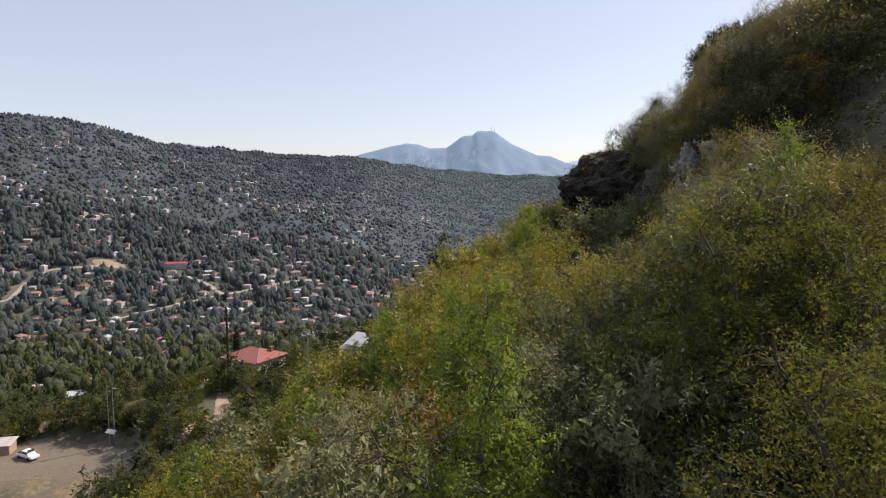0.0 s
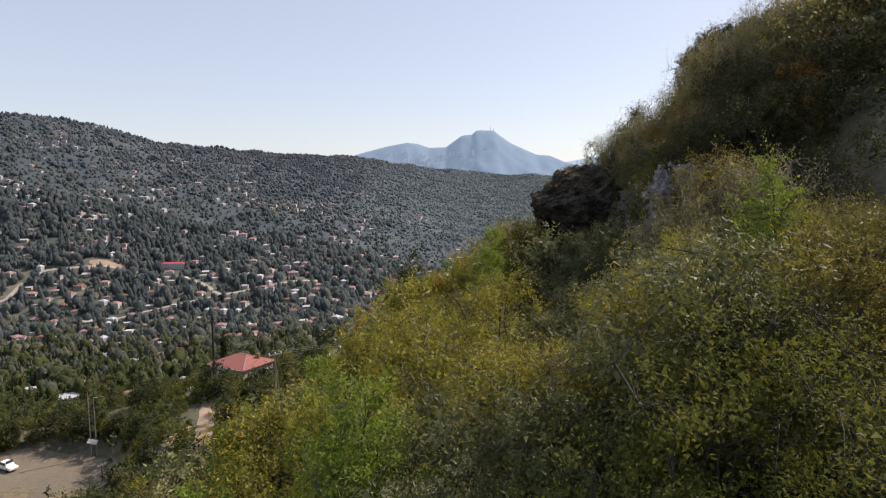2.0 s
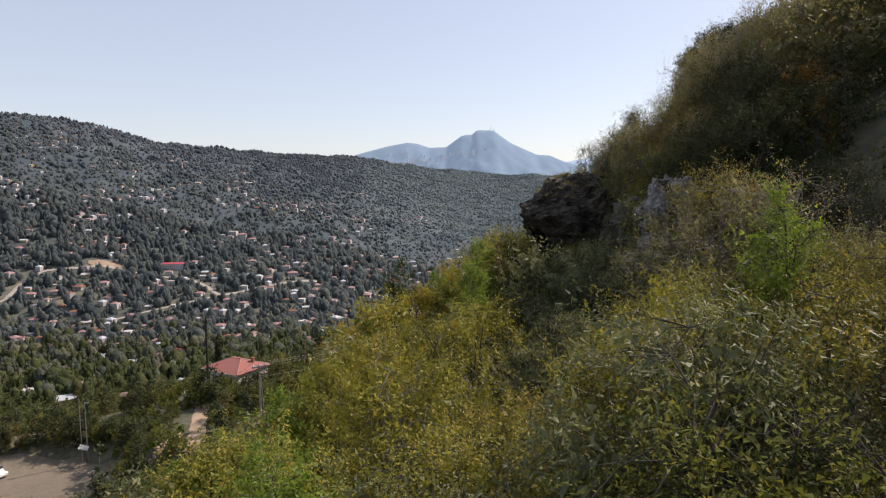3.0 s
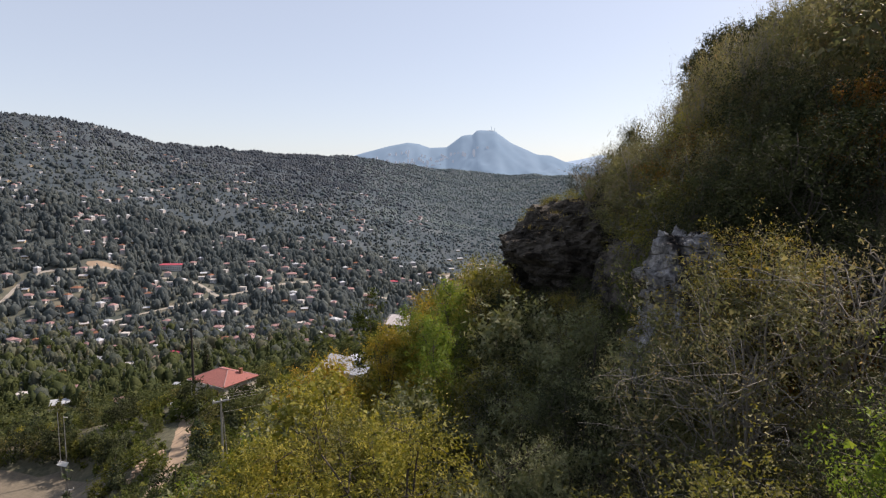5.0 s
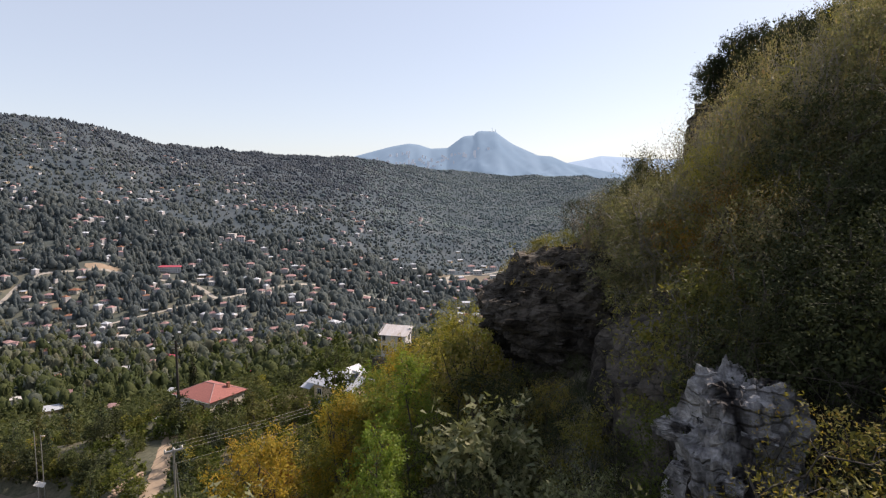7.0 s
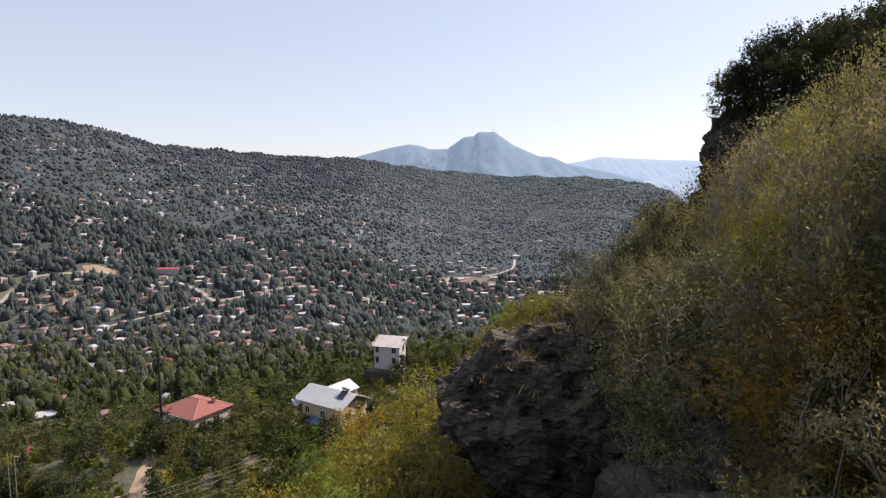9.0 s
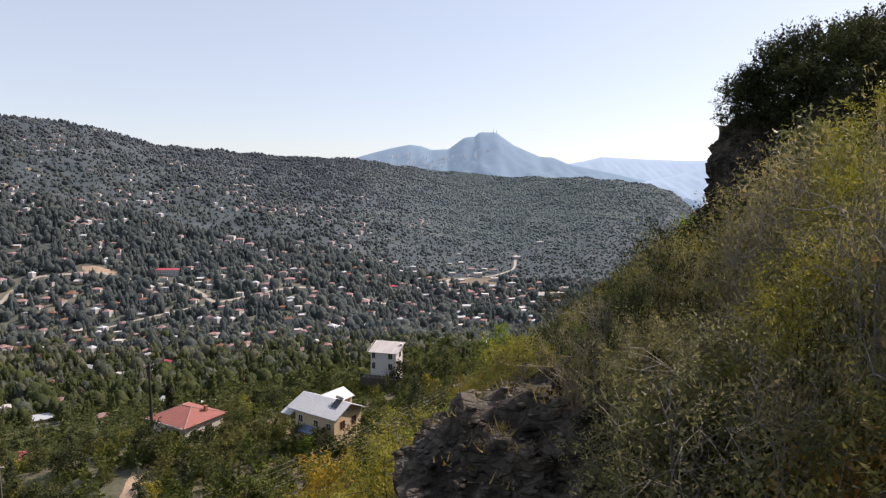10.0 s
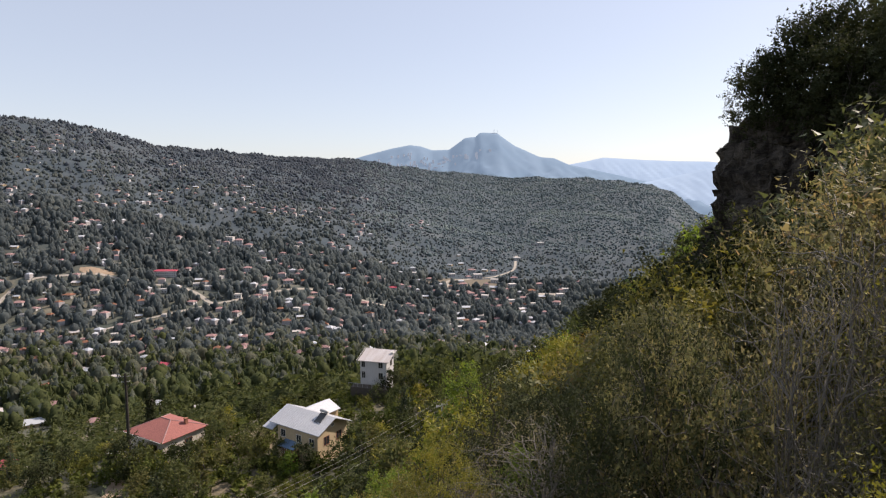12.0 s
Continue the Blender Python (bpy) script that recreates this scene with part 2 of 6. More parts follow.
L_SILVER = leaves("grey_green_leaves", ((0.0, (0.085, 0.098, 0.052)), (0.5, (0.150, 0.165, 0.090)), (1.0, (0.235, 0.23, 0.135))), 0.3, 0.55)
L_DRY = leaves("withering_tan_leaves", ((0.0, (0.105, 0.112, 0.062)), (0.5, (0.165, 0.158, 0.090)), (0.85, (0.25, 0.212, 0.122)), (1.0, (0.34, 0.24, 0.12))), 0.52, 0.55, spec=0.15, glow=(1.06, 1.04, 0.86))
L_GRASS = leaves("dry_grass", ((0.0, (0.12, 0.105, 0.04)), (0.5, (0.24, 0.19, 0.08)), (1.0, (0.34, 0.27, 0.13))), 0.25, 0.8)
L_PINE = leaves("pine_needles", ((0.0, (0.024, 0.039, 0.022)), (0.5, (0.044, 0.059, 0.030)), (1.0, (0.072, 0.076, 0.035))), 0.15, 0.7)
L_BROAD = leaves("valley_leaves", ((0.0, (0.046, 0.062, 0.032)), (0.5, (0.084, 0.097, 0.044)), (0.85, (0.130, 0.122, 0.054)), (1.0, (0.175, 0.130, 0.058))), 0.4, 0.8, tree_shift=0.6, spec=0.05)
# far leaves: blued, pale colours and strong translucency paint in the haze
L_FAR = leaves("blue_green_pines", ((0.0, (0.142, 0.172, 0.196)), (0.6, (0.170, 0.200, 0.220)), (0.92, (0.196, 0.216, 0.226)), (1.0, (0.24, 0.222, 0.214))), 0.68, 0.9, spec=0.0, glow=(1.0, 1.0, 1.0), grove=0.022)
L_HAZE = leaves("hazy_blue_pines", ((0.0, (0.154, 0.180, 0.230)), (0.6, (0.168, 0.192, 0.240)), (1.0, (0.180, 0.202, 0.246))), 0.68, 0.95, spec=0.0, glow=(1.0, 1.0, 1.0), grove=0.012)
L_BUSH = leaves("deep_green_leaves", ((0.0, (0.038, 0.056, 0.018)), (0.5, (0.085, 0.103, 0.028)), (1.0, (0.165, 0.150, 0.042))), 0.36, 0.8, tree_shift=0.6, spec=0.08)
L_TAN = leaves("glossy_tan_leaves", ((0.0, (0.086, 0.099, 0.050)), (0.45, (0.146, 0.148, 0.074)), (0.8, (0.225, 0.200, 0.106)), (1.0, (0.30, 0.21, 0.115))), 0.47, 0.55, spec=0.15, glow=(1.06, 1.06, 0.84))
# valley-floor and far-side needles carry painted haze in their colour too
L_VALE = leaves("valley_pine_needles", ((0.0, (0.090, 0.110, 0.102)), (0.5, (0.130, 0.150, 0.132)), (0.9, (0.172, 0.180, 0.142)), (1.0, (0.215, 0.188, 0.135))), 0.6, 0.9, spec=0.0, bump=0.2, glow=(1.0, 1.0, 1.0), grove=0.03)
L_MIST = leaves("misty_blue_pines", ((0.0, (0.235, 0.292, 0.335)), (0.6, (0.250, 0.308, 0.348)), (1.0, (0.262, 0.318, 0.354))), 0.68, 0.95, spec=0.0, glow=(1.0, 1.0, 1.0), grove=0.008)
M_RED = tiles_material("red_roof_tiles", (0.285, 0.112, 0.10), (0.23, 0.095, 0.085))
# far roof red, greyed in colour to stand in for haze
M_REDFAR = tiles_material("faded_red_tiles", (0.30, 0.185, 0.185), (0.25, 0.16, 0.16))
M_MAGENTA = tiles_material("crimson_sheet_roof", (0.40, 0.075, 0.11), (0.32, 0.065, 0.09))
M_BROWNROOF = tiles_material("brown_tiles", (0.24, 0.11, 0.07), (0.16, 0.085, 0.06))
M_METAL = plain("pale_sheet_metal", (0.36, 0.38, 0.42), (0.44, 0.46, 0.49), 0.8, 0.6, 0.15, 0.1)
M_RUSTY = plain("rusty_sheet_metal", (0.56, 0.57, 0.60), (0.33, 0.27, 0.24), 1.6, 0.55, 0.15, 0.15, stretch=(2.0, 0.3, 1.0))
M_WHITE = plain("white_plaster", (0.52, 0.51, 0.51), (0.44, 0.43, 0.42), 1.2, 0.9)
M_BEIGE = plain("beige_plaster", (0.50, 0.39, 0.25), (0.43, 0.33, 0.21), 1.2, 0.9)
M_CREAM = plain("cream_plaster", (0.52, 0.47, 0.41), (0.43, 0.39, 0.34), 1.2, 0.9)
# terrace soil, its colour darkened in place of the shade lying on it
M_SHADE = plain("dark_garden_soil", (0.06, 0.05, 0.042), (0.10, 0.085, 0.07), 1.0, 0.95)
M_FARWALL = plain("weathered_far_wall", (0.42, 0.40, 0.40), (0.31, 0.29, 0.29), 0.12, 0.9, bump=0)
M_SLAB = plain("grey_roof_slab", (0.46, 0.44, 0.43), (0.36, 0.34, 0.33), 0.8, 0.9)
M_BRICK = plain("red_brown_plaster", (0.26, 0.11, 0.07), (0.20, 0.09, 0.06), 2.0, 0.9)
M_GREY = plain("grey_concrete", (0.36, 0.35, 0.33), (0.27, 0.26, 0.25), 1.5, 0.9)
M_DARK = plain("dark_window", (0.02, 0.022, 0.026), (0.035, 0.038, 0.042), 1.0, 0.15, bump=0, spec=0.5)
M_FRAME = plain("painted_frame", (0.62, 0.60, 0.56), (0.5, 0.48, 0.45), 2.0, 0.6)
M_BLUE = plain("blue_sheet", (0.12, 0.20, 0.30), (0.09, 0.15, 0.24), 1.0, 0.5, bump=0.1)
M_DIRT = plain("packed_dirt", (0.24, 0.175, 0.12), (0.33, 0.25, 0.18), 0.5, 0.95, bump=0.5, dist=0.05)
M_ROAD = plain("pale_road_dust", (0.34, 0.31, 0.27), (0.27, 0.245, 0.215), 0.3, 0.95, bump=0.3, dist=0.05)
M_LOT = plain("dry_lot_soil", (0.115, 0.097, 0.073), (0.165, 0.140, 0.106), 0.35, 0.95, bump=0.5, dist=0.05)
M_POLE = plain("weathered_pole_wood", (0.022, 0.02, 0.018), (0.04, 0.035, 0.03), 4.0, 0.9)
M_STEEL = plain("galvanised_steel", (0.40, 0.40, 0.40), (0.30, 0.30, 0.30), 4.0, 0.45, 0.7, 0.1)
M_WIRE = plain("wire", (0.26, 0.26, 0.25), (0.20, 0.20, 0.19), 3.0, 0.6, 0.2, 0)
M_CAR = plain("white_car_paint", (0.78, 0.78, 0.78), (0.74, 0.74, 0.74), 1.0, 0.25, bump=0, spec=0.5)
M_TYRE = plain("tyre_rubber", (0.02, 0.02, 0.02), (0.03, 0.03, 0.03), 3.0, 0.85)
M_GLASS = plain("car_glass", (0.02, 0.025, 0.03), (0.03, 0.035, 0.04), 1.0, 0.08, bump=0, spec=0.6)
M_STONE = plain("stone_wall", (0.36, 0.27, 0.20), (0.28, 0.20, 0.15), 2.5, 0.95, bump=0.6)
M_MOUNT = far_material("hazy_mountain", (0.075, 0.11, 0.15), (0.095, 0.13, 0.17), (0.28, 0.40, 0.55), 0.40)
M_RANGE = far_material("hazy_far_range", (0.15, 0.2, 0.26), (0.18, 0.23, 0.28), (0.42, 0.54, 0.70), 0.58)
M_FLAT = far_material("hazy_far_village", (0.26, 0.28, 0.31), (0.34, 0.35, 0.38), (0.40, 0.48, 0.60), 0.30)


# ---- mesh helpers ----
def mesh_of(name, verts, faces, mat):
    """A mesh from arrays: verts (n, 3) and faces (m, 3 or 4), or a list of faces."""
    me = bpy.data.meshes.new(name)
    if isinstance(faces, np.ndarray):
        k = faces.shape[1]
        me.vertices.add(len(verts))
        me.vertices.foreach_set("co", np.asarray(verts, np.float32).ravel())
        me.loops.add(faces.size)
        me.loops.foreach_set("vertex_index", faces.astype(np.int32).ravel())
        me.polygons.add(len(faces))
        me.polygons.foreach_set("loop_start", np.arange(0, faces.size, k, dtype=np.int32))
        me.update(calc_edges=True)
    else:
        me.from_pydata([tuple(v) for v in verts], [], faces)
        me.update()
    me.materials.append(mat)
    return me


def thing(name, label, category, group="", kind=""):
    return tagged(new(name), label, category, group, kind)


def put(name, me, parent=None, label=""):
    ob = new(name, me)
    if parent is not None:
        ob.parent = parent
    if label:
        ob["label"] = label
    return ob


def part(name, bm, mat, parent, label="", smooth_faces=False):
    me = bpy.data.meshes.new(name)
    bm.normal_update()
    bm.to_mesh(me)
    bm.free()
    me.materials.append(mat)
    if smooth_faces:
        me.polygons.foreach_set("use_smooth", [True] * len(me.polygons))
    return put(name, me, parent, label)


def box(bm, x0, x1, y0, y1, z0, z1, bevel=0.0):
    r = bmesh.ops.create_cube(bm, size=1.0, matrix=Matrix.Translation(((x0 + x1) / 2, (y0 + y1) / 2, (z0 + z1) / 2)) @ Matrix.Diagonal((x1 - x0, y1 - y0, z1 - z0, 1)))
    if bevel:
        edges = list({e for v in r["verts"] for e in v.link_edges})
        bmesh.ops.bevel(bm, geom=edges, offset=bevel, segments=1, affect="EDGES")
    return bm


def boxed(*args, **kw):
    return box(bmesh.new(), *args, **kw)


def tube(points, radii, sides):
    """Verts and quads of a tapered tube along points."""
    points = np.asarray(points, float)
    ways = np.gradient(points, axis=0)
    ways /= np.linalg.norm(ways, axis=1)[:, None] + 1e-9
    side = np.cross(ways, (0.31, 0.87, 0.39))
    side /= np.linalg.norm(side, axis=1)[:, None] + 1e-9
    other = np.cross(ways, side)
    ang = np.arange(sides) * 2 * np.pi / sides
    ring = np.cos(ang)[None, :, None] * side[:, None] + np.sin(ang)[None, :, None] * other[:, None]
    v = points[:, None] + ring * np.asarray(radii, float)[:, None, None]
    n = len(points)
    i, j = np.meshgrid(np.arange(n - 1), np.arange(sides), indexing="ij")
    a, b = i * sides + j, i * sides + (j + 1) % sides
    f = np.stack([a, b, b + sides, a + sides], -1).reshape(-1, 4)
    return v.reshape(-1, 3), f


def joined(pieces):
    vs, fs, base = [], [], 0
    for v, f in pieces:
        vs.append(v)
        fs.append(f + base)
        base += len(v)
    return np.concatenate(vs), np.concatenate(fs)


# ---- ground ----
RINGS = np.concatenate([[0.0], np.geomspace(1.5, 4850.0, 205)])
BEARINGS = np.radians(np.concatenate([np.linspace(-180, -52, 26), np.linspace(-50, 48, 215), np.linspace(51, 180, 26)]))
RG, AG = np.meshgrid(RINGS, BEARINGS, indexing="ij")
GROUND = height(RG * np.sin(AG), RG * np.cos(AG))
GROUND = GROUND * (1 - smooth(RG, 3300, 4700)) - 200.0 * smooth(RG, 3300, 4700)


def surface(x, y):
    """The height of the ground sheet itself, between its corners."""
    x, y = np.atleast_1d(np.asarray(x, float)), np.atleast_1d(np.asarray(y, float))
    r, a = np.hypot(x, y), np.arctan2(x, y)
    i = np.clip(np.searchsorted(RINGS, r) - 1, 0, len(RINGS) - 2)
    j = np.clip(np.searchsorted(BEARINGS, a) - 1, 0, len(BEARINGS) - 2)
    s = np.clip((r - RINGS[i]) / (RINGS[i + 1] - RINGS[i]), 0, 1)
    t = np.clip((a - BEARINGS[j]) / (BEARINGS[j + 1] - BEARINGS[j]), 0, 1)
    return (GROUND[i, j] * (1 - t) + GROUND[i, j + 1] * t) * (1 - s) + (GROUND[i + 1, j] * (1 - t) + GROUND[i + 1, j + 1] * t) * s


def ground_z(x, y):
    return float(surface(x, y)[0])


def build_ground():
    v = np.stack([RG * np.sin(AG), RG * np.cos(AG), GROUND], -1).reshape(-1, 3)
    n, k = RG.shape
    i, j = np.meshgrid(np.arange(n - 1), np.arange(k - 1), indexing="ij")
    f = np.stack([i * k + j, i * k + j + 1, (i + 1) * k + j + 1, (i + 1) * k + j], -1).reshape(-1, 4)
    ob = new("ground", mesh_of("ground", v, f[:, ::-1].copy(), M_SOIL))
    ob.data.polygons.foreach_set("use_smooth", [True] * len(ob.data.polygons))
    tagged(ob, "steep brown hillside soil falling to a wide valley", "ground", kind="structure")


build_ground()


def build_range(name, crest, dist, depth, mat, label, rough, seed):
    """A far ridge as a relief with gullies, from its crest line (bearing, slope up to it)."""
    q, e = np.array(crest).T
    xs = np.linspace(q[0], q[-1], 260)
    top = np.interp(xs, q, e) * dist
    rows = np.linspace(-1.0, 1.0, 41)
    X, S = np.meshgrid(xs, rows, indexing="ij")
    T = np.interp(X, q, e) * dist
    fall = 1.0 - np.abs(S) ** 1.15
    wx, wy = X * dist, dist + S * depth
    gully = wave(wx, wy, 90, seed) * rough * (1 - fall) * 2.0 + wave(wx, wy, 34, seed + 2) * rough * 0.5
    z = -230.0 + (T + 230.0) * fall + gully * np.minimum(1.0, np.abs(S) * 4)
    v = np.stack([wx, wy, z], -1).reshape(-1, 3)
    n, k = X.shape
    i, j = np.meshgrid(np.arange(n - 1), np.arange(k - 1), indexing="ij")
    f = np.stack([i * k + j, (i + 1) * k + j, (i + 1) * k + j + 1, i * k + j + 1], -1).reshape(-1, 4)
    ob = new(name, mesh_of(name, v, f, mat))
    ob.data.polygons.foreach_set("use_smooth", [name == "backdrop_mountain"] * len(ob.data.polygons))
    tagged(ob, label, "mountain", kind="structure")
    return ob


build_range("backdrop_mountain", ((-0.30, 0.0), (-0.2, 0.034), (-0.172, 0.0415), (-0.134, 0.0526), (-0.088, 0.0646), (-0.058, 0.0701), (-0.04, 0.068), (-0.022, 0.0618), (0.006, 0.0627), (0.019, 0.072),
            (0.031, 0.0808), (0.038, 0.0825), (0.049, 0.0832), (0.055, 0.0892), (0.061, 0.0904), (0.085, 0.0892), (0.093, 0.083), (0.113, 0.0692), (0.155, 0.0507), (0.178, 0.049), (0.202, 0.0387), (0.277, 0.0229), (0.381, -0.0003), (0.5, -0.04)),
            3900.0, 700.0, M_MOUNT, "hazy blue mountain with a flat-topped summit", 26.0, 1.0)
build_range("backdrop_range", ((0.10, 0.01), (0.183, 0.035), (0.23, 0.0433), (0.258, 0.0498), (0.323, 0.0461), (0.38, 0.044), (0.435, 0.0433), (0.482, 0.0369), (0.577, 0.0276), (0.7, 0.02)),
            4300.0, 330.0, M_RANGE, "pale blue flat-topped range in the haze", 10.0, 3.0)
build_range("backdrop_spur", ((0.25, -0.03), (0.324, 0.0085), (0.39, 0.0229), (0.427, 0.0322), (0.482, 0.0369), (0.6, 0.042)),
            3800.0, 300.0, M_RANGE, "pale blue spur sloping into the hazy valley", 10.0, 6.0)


# ---- rocks ----
def rock(name, centre, radii, seed, mat, label, detail=5, power=2.6, undercut=0.0, layers=0.0, flutes=0.0, rough=0.16, lip=0.6, slant=0.0, craggy=0.0):
    """A weathered outcrop: a rounded block with ledges, cracks and, where wanted, an undercut foot."""
    bm = bmesh.new()
    bmesh.ops.create_icosphere(bm, subdivisions=detail, radius=1.0)
    c, r, o = Vector(centre), Vector(radii), Vector((seed * 7.3, seed * 3.1, seed * 5.7))
    for v in bm.verts:
        n = v.co.normalized()
        k = (abs(n.x) ** power + abs(n.y) ** power + abs(n.z) ** power) ** (-1.0 / power)
        p = Vector((n.x * k * r.x, n.y * k * r.y, n.z * k * r.z))
        big = noise.fractal(p * 0.32 + o, 0.9, 2.1, 4)
        cell = noise.voronoi((p + o) * 0.7)[0]
        crack = min(cell[1] - cell[0], 0.25) * 2.2 - 0.3
        cell = noise.voronoi((p + o) * 2.1)[0]
        fine = noise.fractal(p * 1.9 + o, 0.8, 2.2, 4) + 2.4 * min(cell[1] - cell[0], 0.3) + 0.5 * noise.fractal(p * 6.0 + o, 0.8, 2.0, 3) - 0.3
        push = rough * (big * 1.5 + crack * 0.9 + fine * 0.35)
        if layers:
            h = (p.z + 0.35 * big + 0.08 * p.x) / layers
            push += rough * 0.55 * (abs((h % 1.0) - 0.5) * 2.0 - 0.5)
            # thin beds of broken stone, each block set a little in or out
            for bed, wide, k in ((0.42, 0.9, 0.34), (0.22, 0.5, 0.2)):
                g = (p.z + 0.22 * big + 0.06 * p.y) / bed
                jog = 0.37 * math.floor(g)
                push += rough * k * (noise.cell(Vector((p.x / wide + jog, p.y / wide - jog, math.floor(g) * 1.3)) + o) - 0.5)
        if flutes:
            push += flutes * noise.fractal(Vector((p.x * 2.1, p.y * 2.1, p.z * 0.35)) + o, 0.8, 2.0, 3)
        if craggy:
            # sharp pockets and upright ribs
            q = Vector((p.x * 5.0, p.y * 5.0, p.z * 1.7)) + o
            cell = noise.voronoi(q)[0]
            push += craggy * (2.2 * min(cell[1] - cell[0], 0.35) - 0.4) + craggy * 1.1 * abs(noise.fractal(q * 0.6, 0.8, 2.1, 4)) + craggy * 0.5 * noise.fractal(p * 11.0 + o, 0.7, 2.0, 3)
        p += n * push * min(r) * 0.8
        if undercut and p.z < lip:
            p.x += undercut * (lip - p.z)
            p.y += undercut * 0.4 * (lip - p.z)
        if slant and p.z > 1.8:
            p.x += slant * (p.z - 1.8)
        v.co = c + p
    me = bpy.data.meshes.new(name)
    bm.to_mesh(me)
    bm.free()
    me.materials.append(mat)
    return tagged(new(name, me), label, "rock")


outcrop = rock("rock_outcrop", (11.6, 35.6, -1.6), (4.9, 3.4, 4.0), 1, M_ROCK, "dark layered limestone outcrop overhanging the slope", 6, 2.9, 0.58, 0.55, lip=1.6, slant=0.8)
ledge = rock("rock_ledge", (12.2, 26.8, -2.4), (3.0, 7.0, 4.0), 2, M_ROCK, "dark broken limestone ledge among shrubs", 5, 2.6, 0.15, 0.7)
pale = rock("pale_rock_face", (9.5, 22.7, -1.9), (0.82, 1.0, 3.75), 3, M_PALE, "pale grey fluted limestone face streaked with dark stains", 6, 3.4, 0.0, 0.8, 0.3, 0.34, craggy=0.11)
buttress = rock("cliff_buttress", (24.8, 51.6, 3.4), (4.4, 3.4, 6.8), 4, M_ROCK, "tall dark limestone buttress with trees on top", 6, 3.0, 0.12, 1.1, 0.1)
wall_rock = rock("cliff_wall", (26.2, 45.6, 4.0), (5.2, 3.3, 6.4), 5, M_ROCK, "shaded limestone cliff wall under oak trees", 5, 3.0, 0.1, 1.1, 0.1)


def stone_blocks(parent, count, seed, low, high, mats, size=(0.15, 0.5)):
    """Broken slabs that stand proud of a rock face in rough courses."""
    rng = np.random.default_rng(seed)
    kits = []
    for k in range(8):
        bm = bmesh.new()
        bmesh.ops.create_cube(bm, size=1.0)
        bmesh.ops.subdivide_edges(bm, edges=bm.edges[:], cuts=1, use_grid_fill=True)
        for v in bm.verts:
            v.co = v.co * (1.0 - 0.12 * v.co.length) + Vector(rng.normal(size=3)) * 0.07
        me = bpy.data.meshes.new("stone_block")
        bm.to_mesh(me)
        bm.free()
        me.materials.append(mats[k % len(mats)])
        kits.append(me)
    faces = [p for p in parent.data.polygons if (p.normal.x < -0.25 or p.normal.y < -0.35 or p.normal.z > 0.75) and low < p.center.z < high]
    for k in rng.integers(0, len(faces), count):
        p = faces[k]
        ob = put("stone_block", kits[rng.integers(8)], parent)
        turn = math.degrees(math.atan2(p.normal.y, p.normal.x)) + 90 + rng.uniform(-12, 12)
        s = rng.uniform(*size)
        ob.matrix_basis = Matrix.Translation(p.center - p.normal * 0.08) @ pose(0, 0, 0, rng.uniform(-7, 7), rng.uniform(-6, 10), turn) @ Matrix.Diagonal((s * rng.uniform(1.0, 1.9), s * 0.8, s * rng.uniform(0.32, 0.6), 1))


def rubble(parent, count, seed, low, high, mat):
    """Small flat stones that roughen the beds of a rock face."""
    rng = np.random.default_rng(seed)
    faces = [p for p in parent.data.polygons if (p.normal.x < 0.1 or p.normal.y < -0.2 or p.normal.z > 0.6) and low < p.center.z < high]
    corner = np.array([(x, y, z) for x in (-1, 1) for y in (-1, 1) for z in (-1, 1)], float) * 0.5
    quads = np.array(((0, 1, 3, 2), (4, 6, 7, 5), (0, 4, 5, 1), (2, 3, 7, 6), (0, 2, 6, 4), (1, 5, 7, 3)))
    vs, fs = [], []
    for k in rng.integers(0, len(faces), count):
        p = faces[k]
        a = math.atan2(p.normal.y, p.normal.x) + math.pi / 2 + rng.uniform(-0.25, 0.25)
        s = 0.045 + 0.12 * rng.random() ** 2
        v = (corner + rng.normal(size=(8, 3)) * 0.07) * np.array((s * rng.uniform(1.2, 2.4), s, s * rng.uniform(0.3, 0.6)))
        x, y = v[:, 0] * math.cos(a) - v[:, 1] * math.sin(a), v[:, 0] * math.sin(a) + v[:, 1] * math.cos(a)
        fs.append(quads + 8 * len(vs))
        vs.append(np.stack([x, y, v[:, 2] + 0.06 * x], -1) + np.array(p.center) - np.array(p.normal) * s * 0.15 + rng.normal(size=3) * 0.05)
    tagged(put("rubble", mesh_of("rubble", np.concatenate(vs), np.concatenate(fs), mat), parent), kind="stuff")


rubble(outcrop, 4200, 91, -6.0, 3.6, M_ROCK)
rubble(outcrop, 900, 93, -6.0, 3.6, M_GREYSTONE)
rubble(buttress, 900, 92, 1.0, 10.5, M_ROCK)
stone_blocks(outcrop, 300, 1, -4.5, 3.4, (M_ROCK, M_ROCK, M_GREYSTONE, M_ROCK), (0.10, 0.24))
stone_blocks(buttress, 110, 4, 1.0, 10.5, (M_ROCK,))
stone_blocks(wall_rock, 60, 5, 3.0, 10.5, (M_ROCK,))
stone_blocks(pale, 40, 3, -4.0, 1.4, (M_PALE, M_PALE, M_ROCK))
stone_blocks(ledge, 150, 2, -3.5, 1.6, (M_ROCK,))


